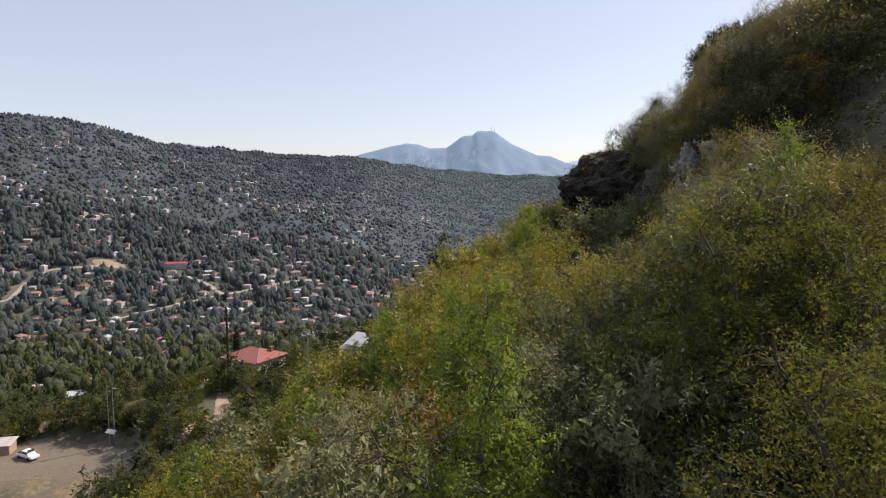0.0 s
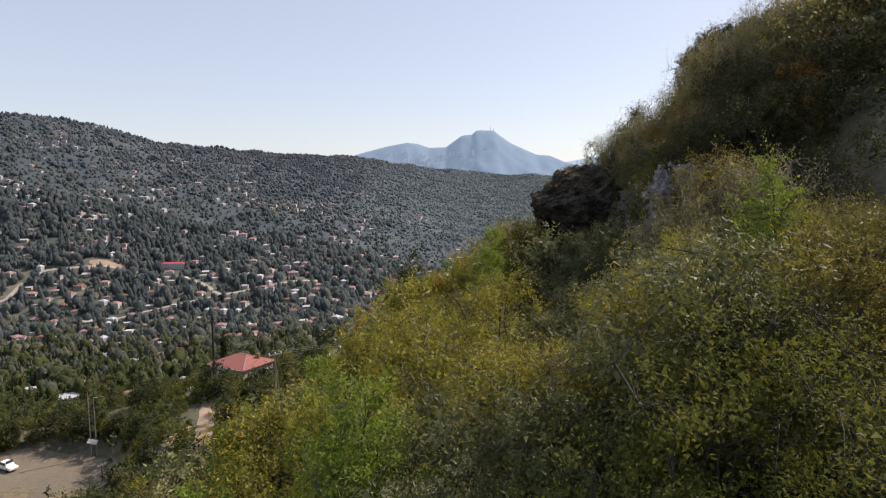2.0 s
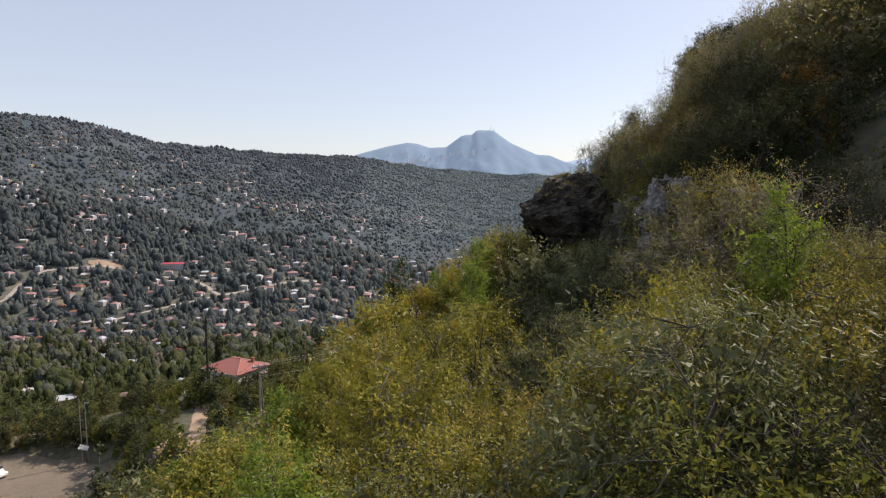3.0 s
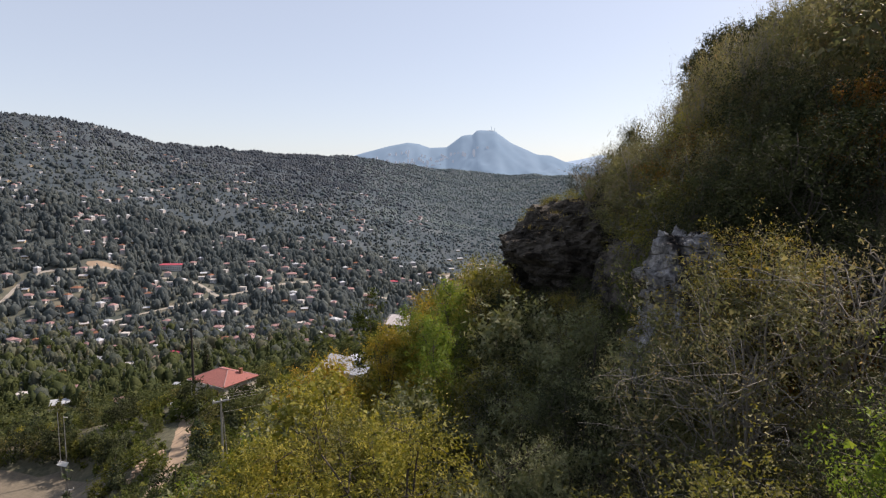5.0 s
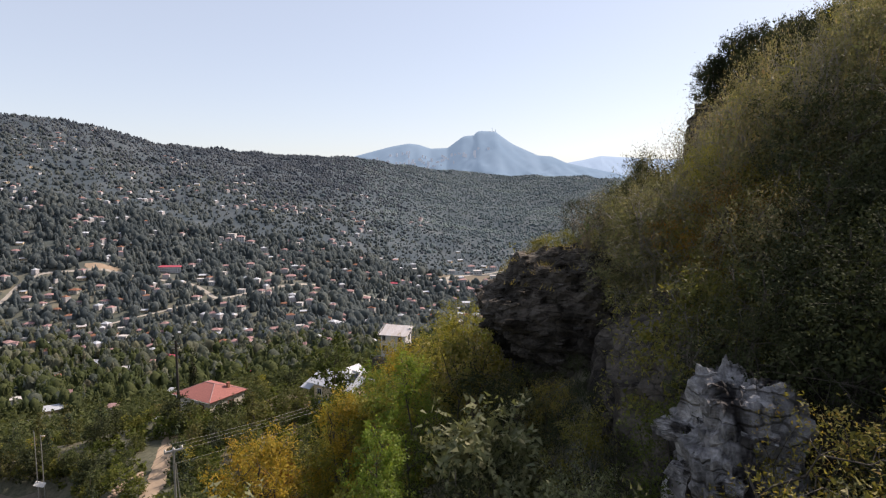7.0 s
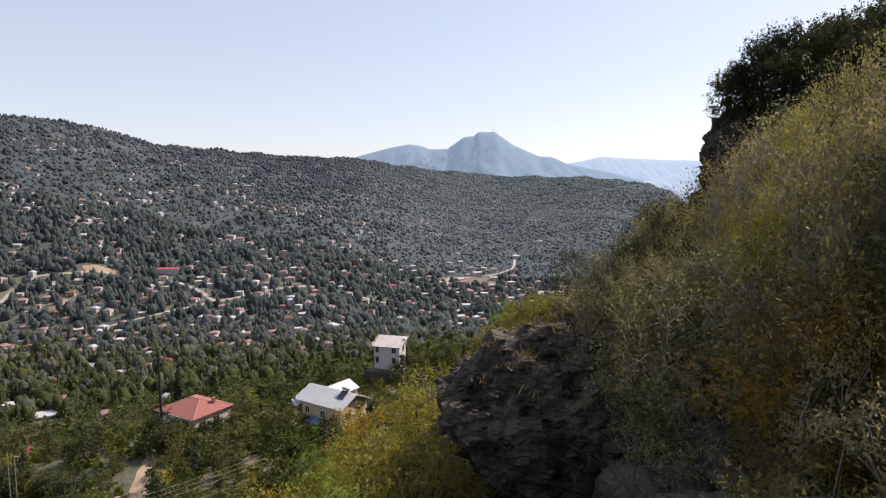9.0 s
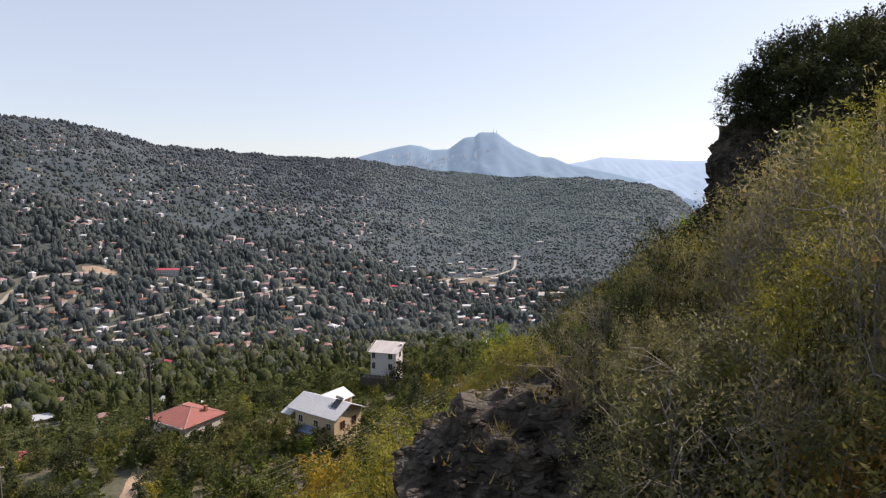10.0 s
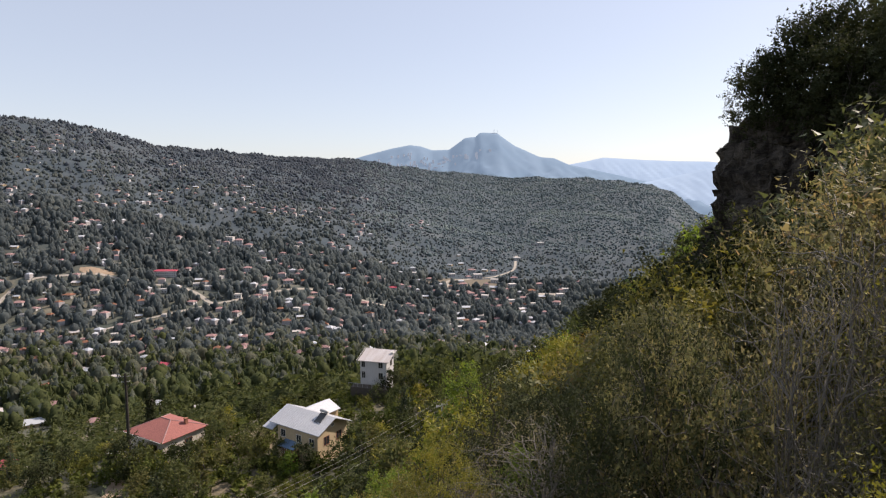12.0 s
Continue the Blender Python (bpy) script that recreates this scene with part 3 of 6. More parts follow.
# ---- trees ----
def crown_points(rng, n, lobes):
    """Places of leaf sprays on the outer shells of separate lobes, the way each faces, and places inside for the shaded leaves."""
    k = rng.choice(len(lobes), n, p=np.array([r[0] * r[1] for _, r in lobes]) / sum(r[0] * r[1] for _, r in lobes))
    c, r = np.array([l[0] for l in lobes])[k], np.array([l[1] for l in lobes])[k]
    d = rng.normal(size=(n, 3))
    d[:, 2] = np.where(rng.random(n) < 0.55, np.abs(d[:, 2]), d[:, 2])
    d /= np.linalg.norm(d, axis=1)[:, None]
    ripple = 1.0 + 0.16 * np.sin(d[:, :1] * 5.0 + k[:, None]) * np.sin(d[:, 1:2] * 6.0 + 2.0 * k[:, None])
    return c + d * r * ripple * (0.72 + 0.33 * rng.random((n, 1)) ** 0.6), d, c + np.clip(rng.normal(size=(n, 3)), -1.6, 1.6) * r * 0.24


def leaf_quads(rng, at, facing, spread, count, length, width, droop=0.55, simple=False, loose=0.38):
    n = len(at) * count
    # leaves sit along short sprays that point outwards and up
    spray = facing * 0.75 + np.array((0, 0, 0.35)) + rng.normal(size=at.shape) * 0.5
    p = np.repeat(at, count, axis=0) + np.repeat(spray, count, axis=0) * (rng.uniform(-0.8, 1.0, n) * spread * 1.3)[:, None] + rng.normal(size=(n, 3)) * spread * 0.34
    way = rng.normal(size=(n, 3)) * 0.8 + np.repeat(spray, count, axis=0) * 0.4
    way[:, 2] -= droop
    way /= np.linalg.norm(way, axis=1)[:, None]
    nor = rng.normal(size=(n, 3)) * loose + np.repeat(facing, count, axis=0) * 0.9 + np.array((0, 0, 0.5))
    side = np.cross(way, nor)
    side /= np.linalg.norm(side, axis=1)[:, None] + 1e-6
    nor = np.cross(side, way)
    ln = (length * rng.uniform(0.6, 1.25, n))[:, None]
    if simple:
        v = np.stack([p + side * ln * width * 0.8, p + way * ln, p - side * ln * width * 0.8], 1)
        return v.reshape(-1, 3), np.arange(n * 3).reshape(-1, 3)
    v = np.stack([p, p + way * ln * 0.45 + side * ln * width + nor * ln * 0.08, p + way * ln, p + way * ln * 0.45 - side * ln * width + nor * ln * 0.08], 1)
    return v.reshape(-1, 3), np.arange(n * 4).reshape(-1, 4)


def limb_path(rng, a, b, n, sag):
    t = np.linspace(0, 1, n)[:, None]
    p = a + (b - a) * t
    p = p + rng.normal(size=(n, 3)) * sag * np.linalg.norm(b - a) * np.sin(t * np.pi)
    p[:, 2] += (np.sin(t[:, 0] * np.pi) * 0.12) * np.linalg.norm(b - a)
    return p


def tree_parts(seed, tall, wide, base, clumps, count, leaf, stems=2, lobes_n=13, spread=0.2, width=0.31, shape="round", limbs=14, sides=5, simple=False, twigs=1.0, inner=1.2, fill=3, slim=1.0):
    """Two meshes' arrays: trunk with limbs and twigs; crown of single leaves."""
    rng = np.random.default_rng(seed)
    lobes = []
    turn = rng.uniform(0, 6.283)
    for k in range(lobes_n):
        f = (k + 0.5) / lobes_n
        z = base + (tall - base) * f
        a = turn + k * 2.4 + rng.uniform(-0.5, 0.5)
        if shape == "cone":
            r = wide * (1.02 - f) * rng.uniform(0.8, 1.15)
            off, size, high = 0.3 * r, 0.62 * r, (tall - base) * 0.12
        elif shape == "column":
            r = wide * (0.35 + 0.65 * math.sin(math.pi * min(1.0, 0.15 + f * 0.85))) * rng.uniform(0.8, 1.1)
            off, size = 0.5 * r, 0.52 * r
            high = size * 1.15
        else:
            r = wide * math.sqrt(max(0.06, 1.0 - (2 * f - 0.85) ** 2)) * rng.uniform(0.8, 1.15)
            off, size = 0.66 * r, wide * rng.uniform(0.30, 0.46)
            high = size * rng.uniform(0.75, 1.05)
            z = min(z, tall - high)
        lobes.append(((math.cos(a) * off, math.sin(a) * off, z), (size, size, high)))
    pts, facing, within = crown_points(rng, clumps, lobes)
    pieces = []
    starts = []
    for s in range(stems):
        lean = rng.normal(size=2) * 0.12 * tall * (stems > 1)
        top = np.array((lean[0], lean[1], tall * rng.uniform(0.78, 0.92)))
        foot_at = np.array((*(rng.normal(size=2) * 0.12 * (stems > 1)), -0.5))
        path = limb_path(rng, foot_at, top, 8, 0.025)
        pieces.append(tube(path, np.linspace(0.0085 * tall, 0.003 * tall, 8) * slim, sides))
        starts.append(path)
    ends = pts[rng.permutation(len(pts))[:limbs]]
    joints = []
    for e in ends:
        path = starts[rng.integers(len(starts))]
        k = np.argmin(np.abs(path[:, 2] - max(base * 0.7, e[2] - 0.3 * tall * rng.uniform(0.4, 1.0))))
        lp = limb_path(rng, path[k], e, 7, 0.075)
        pieces.append(tube(lp, np.linspace(0.0034 * tall, 0.0012 * tall, 7) * slim, 4))
        joints.append(lp[2:])
    joints = np.concatenate(joints + [p[3:] for p in starts])
    twig = []
    for p in pts:
        k = np.argmin(np.linalg.norm(joints - p, axis=1))
        if 0.08 < np.linalg.norm(joints[k] - p) < 0.22 * tall and rng.random() < twigs:
            twig.append(tube(limb_path(rng, joints[k], p, 3, 0.08), np.array((0.0016, 0.0012, 0.0008)) * tall * max(slim, 0.8), 3))
    wood, rest = pieces[0], pieces[1:] + twig
    green = joined([leaf_quads(rng, pts, facing, spread, count, leaf, width, simple=simple),
                    leaf_quads(rng, within, facing, spread * 0.9, fill, leaf * inner, 0.42, simple=simple, loose=1.0)])
    return wood, (joined(rest) if rest else None), green


def make_tree(name, label, category, group, wood_mat, leaf_mat, seed, **kw):
    (wv, wf), twig, (lv, lf) = tree_parts(seed, **kw)
    root = thing(name, label, category, group)
    put("trunk", mesh_of("trunk", wv, wf, wood_mat), root)
    if twig:
        tagged(put("branchwork", mesh_of("branchwork", *twig, wood_mat), root), kind="stuff")
    tagged(put("crown", mesh_of("crown", lv, lf, leaf_mat), root), kind="stuff")
    return root


G_SLOPE, G_VALE = "trees on the hillside", "trees in the valley"
# name, label, wood, leaves, shape values; the last number: crown half-width
NEAR = {
    "yellow": ("hornbeam", "autumn hornbeam with fine yellow-green leaves", M_BARK, L_YELLOW, dict(tall=5.0, wide=1.9, base=0.5, clumps=260, leaf=0.068, stems=3)),
    "yellow2": ("hornbeam", "autumn hornbeam with fine yellow-green leaves", M_TWIG, L_YELLOW, dict(tall=4.6, wide=2.1, base=0.5, clumps=270, leaf=0.068, stems=4, lobes_n=15)),
    "olive": ("oriental_hornbeam_bush", "dense olive-green hornbeam bush on the slope", M_BARK, L_OLIVE, dict(tall=4.2, wide=2.2, base=0.4, clumps=270, leaf=0.066, stems=4, lobes_n=15)),
    "olive2": ("oriental_hornbeam_bush", "dense olive-green hornbeam bush on the slope", M_TWIG, L_OLIVE, dict(tall=3.6, wide=2.0, base=0.3, clumps=240, leaf=0.066, stems=5, lobes_n=12)),
    # a darker hornbeam: shade is put into its leaf colour
    "deep": ("oriental_hornbeam_bush", "dense hornbeam bush, its deep green standing in for shade", M_BARK, L_BUSH, dict(tall=4.2, wide=2.2, base=0.4, clumps=270, leaf=0.066, stems=4, lobes_n=15)),
    "green": ("young_tree", "slender young tree with fresh green leaves", M_BARK, L_GREEN, dict(tall=6.2, wide=1.5, base=1.0, clumps=240, leaf=0.082, stems=1, shape="column", limbs=18, lobes_n=14)),
    "rust": ("rusty_shrub", "shrub with rusty orange autumn leaves", M_BARK, L_RUST, dict(tall=4.0, wide=1.7, base=0.3, clumps=200, leaf=0.066, stems=4)),
    "dark": ("evergreen_oak", "dark evergreen oak with dense small leaves", M_BARK, L_DARK, dict(tall=4.8, wide=2.2, base=0.4, clumps=250, leaf=0.064, stems=2, lobes_n=15)),
    "silver": ("walnut_tree", "tree with long pale grey-green leaves", M_BARK, L_SILVER, dict(tall=4.6, wide=2.0, base=0.6, clumps=240, leaf=0.11, stems=2, spread=0.24, width=0.17)),
    "gold": ("golden_tree", "tree with golden-orange autumn leaves", M_BARK, L_GOLD, dict(tall=5.0, wide=1.6, base=0.4, clumps=220, leaf=0.07, stems=3)),
    "tan": ("smoke_bush", "shrub with long glossy olive-tan leaves", M_TWIG, L_TAN, dict(tall=3.8, wide=2.1, base=0.2, clumps=270, leaf=0.082, stems=5, spread=0.22, width=0.2, limbs=22, lobes_n=15)),
    "twiggy": ("bare_shrub", "half-bare shrub of pale twigs with few yellowing leaves", M_TWIG, L_DRY, dict(tall=3.8, wide=2.0, base=0.2, clumps=560, leaf=0.058, stems=9, spread=0.22, limbs=110, lobes_n=15, width=0.24, slim=0.8)),
}
HIGH, FINE, MED = {}, {}, {}
for i, (key, (name, label, wood, leaf, kw)) in enumerate(NEAR.items()):
    sparse = key == "twiggy"
    HIGH[key] = make_tree(name, label, "tree", G_SLOPE, wood, leaf, 100 + i, **dict(kw, count=11 if sparse else 66, leaf=kw["leaf"] * 0.8, fill=1 if sparse else 10, inner=1.6, simple=True))
    FINE[key] = make_tree(name, label, "tree", G_SLOPE, wood, leaf, 150 + i, **dict(kw, count=11 if sparse else 32, fill=1 if sparse else 6, leaf=kw["leaf"] * 1.15, limbs=40 if sparse else 12, sides=4, simple=True, twigs=0.5, inner=1.5))
    low = dict(kw, clumps=int(kw["clumps"] * 0.6), count=12 if sparse else 20, fill=1 if sparse else 5, leaf=kw["leaf"] * 1.75, width=0.36, spread=0.25, limbs=8, sides=3, simple=True, twigs=0.0, inner=1.7)
    MED[key] = make_tree(name, label, "tree", G_SLOPE, wood, leaf, 200 + i, **low)

path_at = np.array([m.translation[:] for _, m in PATH])
used = set()


def plant(proto, x, y, scale, turn, z=None, lean=0.0):
    """Sets a tree on the ground; the first use moves the tree itself, later ones copy it."""
    m = pose(x, y, ground_z(x, y) - 0.1 if z is None else z, lean, 0, turn)
    if proto.name not in used:
        used.add(proto.name)
        proto.matrix_basis = m
        proto.scale = (scale, scale, scale)
        return proto
    made = copy_thing(proto, m)
    made.scale = (scale, scale, scale)
    return made


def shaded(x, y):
    """The evergreen stand above the pale rock; its dark leaves also stand in for shade."""
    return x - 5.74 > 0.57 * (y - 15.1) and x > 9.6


def mix(rng, x, y, d):
    """Which kind grows where."""
    u = rng.random()
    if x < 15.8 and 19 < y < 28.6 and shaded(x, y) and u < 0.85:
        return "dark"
    if 10.2 < x and 22.5 < y < 28.6:
        return "twiggy" if u < 0.45 else "tan" if u < 0.7 else "olive2" if u < 0.9 else "rust"
    if y > 44 and d > 3:
        return "dark" if u < 0.6 else "olive" if u < 0.8 else "yellow"
    if 29 < y < 41.5 and x > 10.5 and u < 0.5:
        return "tan" if u < 0.36 else "dark"
    if y > 34 and d > -3:
        return "olive" if u < 0.32 else "dark" if u < 0.62 else "twiggy" if u < 0.76 else "silver" if u < 0.84 else "yellow"
    if y > 33:
        return "yellow" if u < 0.28 else "green" if u < 0.56 else "olive2" if u < 0.72 else "dark" if u < 0.82 else "rust" if u < 0.9 else "yellow2"
    # near slope: darker-leaved kinds paint in the shade that lies there
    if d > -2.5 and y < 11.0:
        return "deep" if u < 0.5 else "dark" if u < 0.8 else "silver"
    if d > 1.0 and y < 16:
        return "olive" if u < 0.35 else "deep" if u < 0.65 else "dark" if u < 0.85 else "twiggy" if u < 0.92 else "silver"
    if d > 3.5:
        return "twiggy" if u < 0.25 else "olive" if u < 0.55 else "yellow2" if u < 0.70 else "dark" if u < 0.93 else "rust"
    if d < -5:
        return "yellow" if u < 0.3 else "rust" if u < 0.45 else "green" if u < 0.6 else "olive2" if u < 0.8 else "silver"
    return "yellow" if u < 0.36 else "olive" if u < 0.62 else "yellow2" if u < 0.82 else "silver" if u < 0.93 else "green"


def in_rocks(x, y):
    return (6.9 < x < 10.6 and 31.8 < y < 38.8) or (8.8 < x < 10.2 and 20.6 < y < 33) or (7.9 < x < 10.2 and 21.4 < y < 24.2) or (19.5 < x < 32 and 43.0 < y < 57)


def highest(x, y):
    """How high crowns reach, fitted to the camera's view: in the gully, on the shoulder and before the rock faces."""
    if 15.2 < y < 21.2 and x > 4.4:
        return -1.6 if x < 8.6 else 0.8 if y < 19.0 or x < 9.4 else 2.5
    if 21.2 <= y < 33.5 and 4.8 < x < 9.8:
        return -1.0
    if 26.5 <= y < 31.5 and x >= 9.3:
        return float(np.interp(x, (9.3, 11.0, 11.6, 12.0, 13.0, 14.0, 17.0), (0.4, 1.6, 5.4, 6.4, 7.2, 7.9, 9.8)))
    if 21.2 <= y < 29.5 and 10.4 < x < 15.5:
        return 3.9 + 0.55 * (x - 10.5) if y < 24.5 else 4.5 + 0.45 * (x - 10.5)
    if 29 < y < 41.5 and x > 10.8:
        return 4.6 + 0.45 * (x - 12.0) if x < 13.0 else 5.05 + 0.75 * (x - 13.0)
    if 41 <= y < 62 and x > 12:
        return min(6.4, max(3.8, 5.0 + 0.7 * (x - 16.3)))
    if 20 < y < 37 and -0.34 < (x - 5.4) / (y - 13.8) < -0.07:
        return 3.7 - 0.47 * (y - 13.8)
    return 99.0


# crown limits fitted to the camera's view: from, sideways slope, upward slope, how far along the hill they hold
VIEW_LINES = (((0.58, 0.82, 0.17), (-0.80, 0.0, 0.80), (-0.50, -0.50, -0.50), 7.6),
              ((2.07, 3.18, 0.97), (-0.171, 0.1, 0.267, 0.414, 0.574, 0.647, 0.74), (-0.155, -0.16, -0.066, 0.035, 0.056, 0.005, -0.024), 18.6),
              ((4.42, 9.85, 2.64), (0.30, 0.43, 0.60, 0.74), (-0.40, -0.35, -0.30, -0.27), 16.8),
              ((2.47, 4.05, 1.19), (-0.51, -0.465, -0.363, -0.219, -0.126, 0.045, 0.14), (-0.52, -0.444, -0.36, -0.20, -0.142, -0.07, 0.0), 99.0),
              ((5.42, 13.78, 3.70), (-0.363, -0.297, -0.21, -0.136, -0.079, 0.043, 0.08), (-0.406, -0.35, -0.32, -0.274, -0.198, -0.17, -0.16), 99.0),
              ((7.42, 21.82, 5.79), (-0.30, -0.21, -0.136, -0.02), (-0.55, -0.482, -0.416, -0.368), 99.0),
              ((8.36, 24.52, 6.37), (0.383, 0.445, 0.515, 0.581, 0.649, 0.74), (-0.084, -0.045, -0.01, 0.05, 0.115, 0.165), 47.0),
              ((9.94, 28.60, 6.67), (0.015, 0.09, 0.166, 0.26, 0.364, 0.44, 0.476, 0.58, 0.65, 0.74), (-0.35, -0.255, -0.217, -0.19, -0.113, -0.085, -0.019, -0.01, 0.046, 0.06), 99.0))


def view_limit(x, y):
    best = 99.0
    for (ex, ey, ez), u, v, end in VIEW_LINES:
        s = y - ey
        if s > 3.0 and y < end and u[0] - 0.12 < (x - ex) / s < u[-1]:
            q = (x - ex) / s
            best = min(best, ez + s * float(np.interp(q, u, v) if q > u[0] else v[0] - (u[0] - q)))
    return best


def in_view(x, y, z):
    """The least distance from the path to a crown while it is ahead of the camera and inside the picture."""
    rel = np.array((x, y, z)) - path_at
    seen = (rel[:, 1] > 1.5) & (np.abs(rel[:, 0]) < 0.78 * rel[:, 1] + 1.2) & (rel[:, 2] > -0.55 * rel[:, 1] - 1.2)
    return float(np.min(np.where(seen, np.linalg.norm(rel, axis=1), 99.0)))


def plant_hillside():
    rng = np.random.default_rng(7)
    for gy in np.arange(3.0, 66.0, 2.5):
        for gx in np.arange(-34.0, 46.0, 2.5):
            x, y = gx + rng.uniform(-0.9, 0.9), gy + rng.uniform(-0.9, 0.9)
            d = x - float(foot(y))
            key, scale, turn, lean = mix(rng, x, y, d), rng.uniform(0.75, 1.3), rng.uniform(0, 360), rng.uniform(-6, 6)
            if d < -26 or d > 17 or x > 0.74 * y + 3.0 or x < -0.74 * y - 3.0 or in_rocks(x, y):
                continue
            # gully: dark-leaved kinds stand in for its shade
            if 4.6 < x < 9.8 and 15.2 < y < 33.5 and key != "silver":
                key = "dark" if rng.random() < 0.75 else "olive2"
            z = ground_z(x, y)
            if 10.0 < x < 10.8 and 20.0 < y < 33.0:
                scale *= 0.5
            if 10.4 < x < 17.5 and 29.5 < y < 41.0:
                key = "dark" if x < 12.8 and y > 36.4 else "tan" if key == "dark" else key
            if 10.4 < x < 15.5 and 32.5 < y < 38.8:
                z, scale = max(z, 1.9 + 0.25 * (x - 10.5)), scale * 0.75
            tall = NEAR[key][4]["tall"]
            room = min(highest(x, y), view_limit(x, y)) - z
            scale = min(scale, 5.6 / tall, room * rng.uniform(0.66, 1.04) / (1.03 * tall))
            near = float(np.min(np.hypot(path_at[:, 0] - x, path_at[:, 1] - y)))
            if near < 4.5:
                over = path_at[np.argmin(np.hypot(path_at[:, 0] - x, path_at[:, 1] - y)), 2]
                scale = min(scale, (over - 1.9 - z) / (1.12 * tall))
            if scale < 0.22 or z + tall * scale < -0.57 * y - 0.5:
                continue
            gap = in_view(x, y, z + 0.7 * tall * scale)
            if gap > 90 or (d < -8 and rng.random() < 0.15):
                continue
            kit = HIGH if gap < 8.0 else FINE if gap < 14.5 else MED
            plant(kit[key], x, y, scale, turn, z - 0.1, lean)


plant_hillside()
# single trees that stand out: kind, place, height of the top
for k, (kind, x, y, top, near) in enumerate((("green", 8.0, 14.0, 1.7, 1), ("silver", 7.9, 23.6, 0.0, 1), ("green", 4.1, 29.0, -1.3, 0), ("green", 4.6, 33.2, -0.7, 0), ("gold", -0.6, 36.4, -4.5, 0), ("gold", 1.7, 38.4, -3.8, 0),
                                             ("gold", -2.6, 39.0, -6.0, 0), ("yellow", 6.2, 40.0, -1.0, 0), ("yellow", 4.6, 38.2, -1.7, 0), ("yellow2", 7.2, 42.0, -0.6, 0), ("olive2", 6.9, 27.6, -1.3, 0), ("olive", 7.6, 31.0, -1.2, 0), ("dark", 6.0, 30.6, -1.9, 0), ("olive2", 8.4, 28.2, -1.0, 0), ("dark", 7.2, 22.4, -1.3, 1), ("olive2", 6.6, 25.4, -1.9, 0), ("olive", 8.6, 30.5, -0.9, 0), ("yellow2", 9.2, 29.2, -0.6, 0), ("olive2", 8.2, 32.2, -1.0, 0), ("dark", 9.4, 31.4, -0.5, 0), ("olive2", 8.8, 27.4, -0.6, 0), ("dark", 9.2, 25.8, -0.5, 0), ("rust", -5.0, 29.2, -8.4, 0), ("silver", -1.4, 9.2, -3.0, 1), ("green", 0.4, 13.4, -1.9, 1), ("dark", 10.6, 23.0, 2.6, 1), ("olive", 9.8, 20.4, 2.2, 1), ("tan", 9.4, 19.0, 1.8, 1), ("twiggy", 10.2, 18.4, 2.3, 1), ("twiggy", 8.6, 18.2, 1.1, 1),
                                             ("gold", 3.4, 44.0, -3.0, 0), ("green", 2.6, 40.5, -3.2, 0), ("silver", 6.2, 19.6, -1.5, 1), ("silver", 8.3, 20.3, 0.2, 1), ("olive", 9.2, 20.7, 0.0, 1), ("olive2", 7.5, 21.4, -0.7, 1), ("yellow2", 6.4, 13.2, 0.4, 1), ("olive", 7.2, 11.0, 0.8, 1), ("olive", 8.4, 12.4, 1.0, 1), ("olive", 9.6, 14.4, 0.9, 1), ("dark", 5.7, 9.8, 0.1, 1), ("silver", 1.7, 9.6, -2.3, 1), ("silver", 3.5, 10.0, -2.0, 1), ("green", 0.9, 12.0, -1.6, 1), ("olive", 7.0, 14.6, 0.5, 1), ("yellow2", 5.4, 12.2, 0.4, 1), ("yellow", 3.4, 11.4, -1.0, 1), ("green", 10.85, 55.2, -0.8, 0))):
    z = ground_z(x, y) - 0.1
    # most single gully bushes turn dark-leaved too, in place of shade
    if 4.6 < x < 9.7 and 19.0 < y < 33.0 and kind != "silver" and k % 4:
        kind = "dark"
    plant((HIGH if near else FINE)[kind], x, y, (top - z) / (1.08 * NEAR[kind][4]["tall"]), 61 * k, z)

# bushes rooted in the cracks on top of the outcrop
for k, (kind, x, y, z, top) in enumerate((("olive2", 9.3, 37.6, 0.9, 2.2), ("yellow2", 10.2, 37.2, 1.2, 2.6), ("green", 11.0, 36.9, 1.2, 3.1), ("olive2", 8.5, 38.6, 0.0, 1.3), ("yellow", 9.8, 38.8, 0.6, 2.3), ("dark", 11.7, 38.2, 1.2, 3.4),
                                          ("olive2", 10.9, 35.9, 1.6, 2.6), ("tan", 11.9, 35.0, 1.7, 3.2), ("olive", 12.4, 36.6, 1.6, 3.9), ("twiggy", 11.4, 33.9, 1.6, 2.9), ("tan", 12.6, 33.6, 1.6, 3.8), ("dark", 10.1, 23.3, 0.6, 2.5), ("deep", 9.2, 23.5, -1.0, 1.2))):
    plant(FINE[kind], x, y, (top - z) / (1.08 * NEAR[kind][4]["tall"]), 83 * k, z)

# an evergreen thicket above the pale rock, its dark leaves also standing in for shade
rng_d = np.random.default_rng(61)
for gx in np.arange(10.7, 15.0, 1.5):
    for gy in np.arange(20.4, 30.0, 1.7):
        x, y = gx + rng_d.uniform(-0.5, 0.5), gy + rng_d.uniform(-0.6, 0.6)
        z = ground_z(x, y) - 0.1
        top = min(highest(x, y), view_limit(x, y)) - rng_d.uniform(0.0, 0.8)
        if 0.9 < top - z:
            kind = ("tan", "olive2", "twiggy")[int(rng_d.integers(3))]
            kind = "dark" if gy < 28.6 and shaded(x, y) else kind
            plant((FINE if (gx + gy) % 2 < 1 or gy > 25.0 else MED)[kind], x, y, min(1.0, (top - z) / 5.4), rng_d.uniform(0, 360), z)



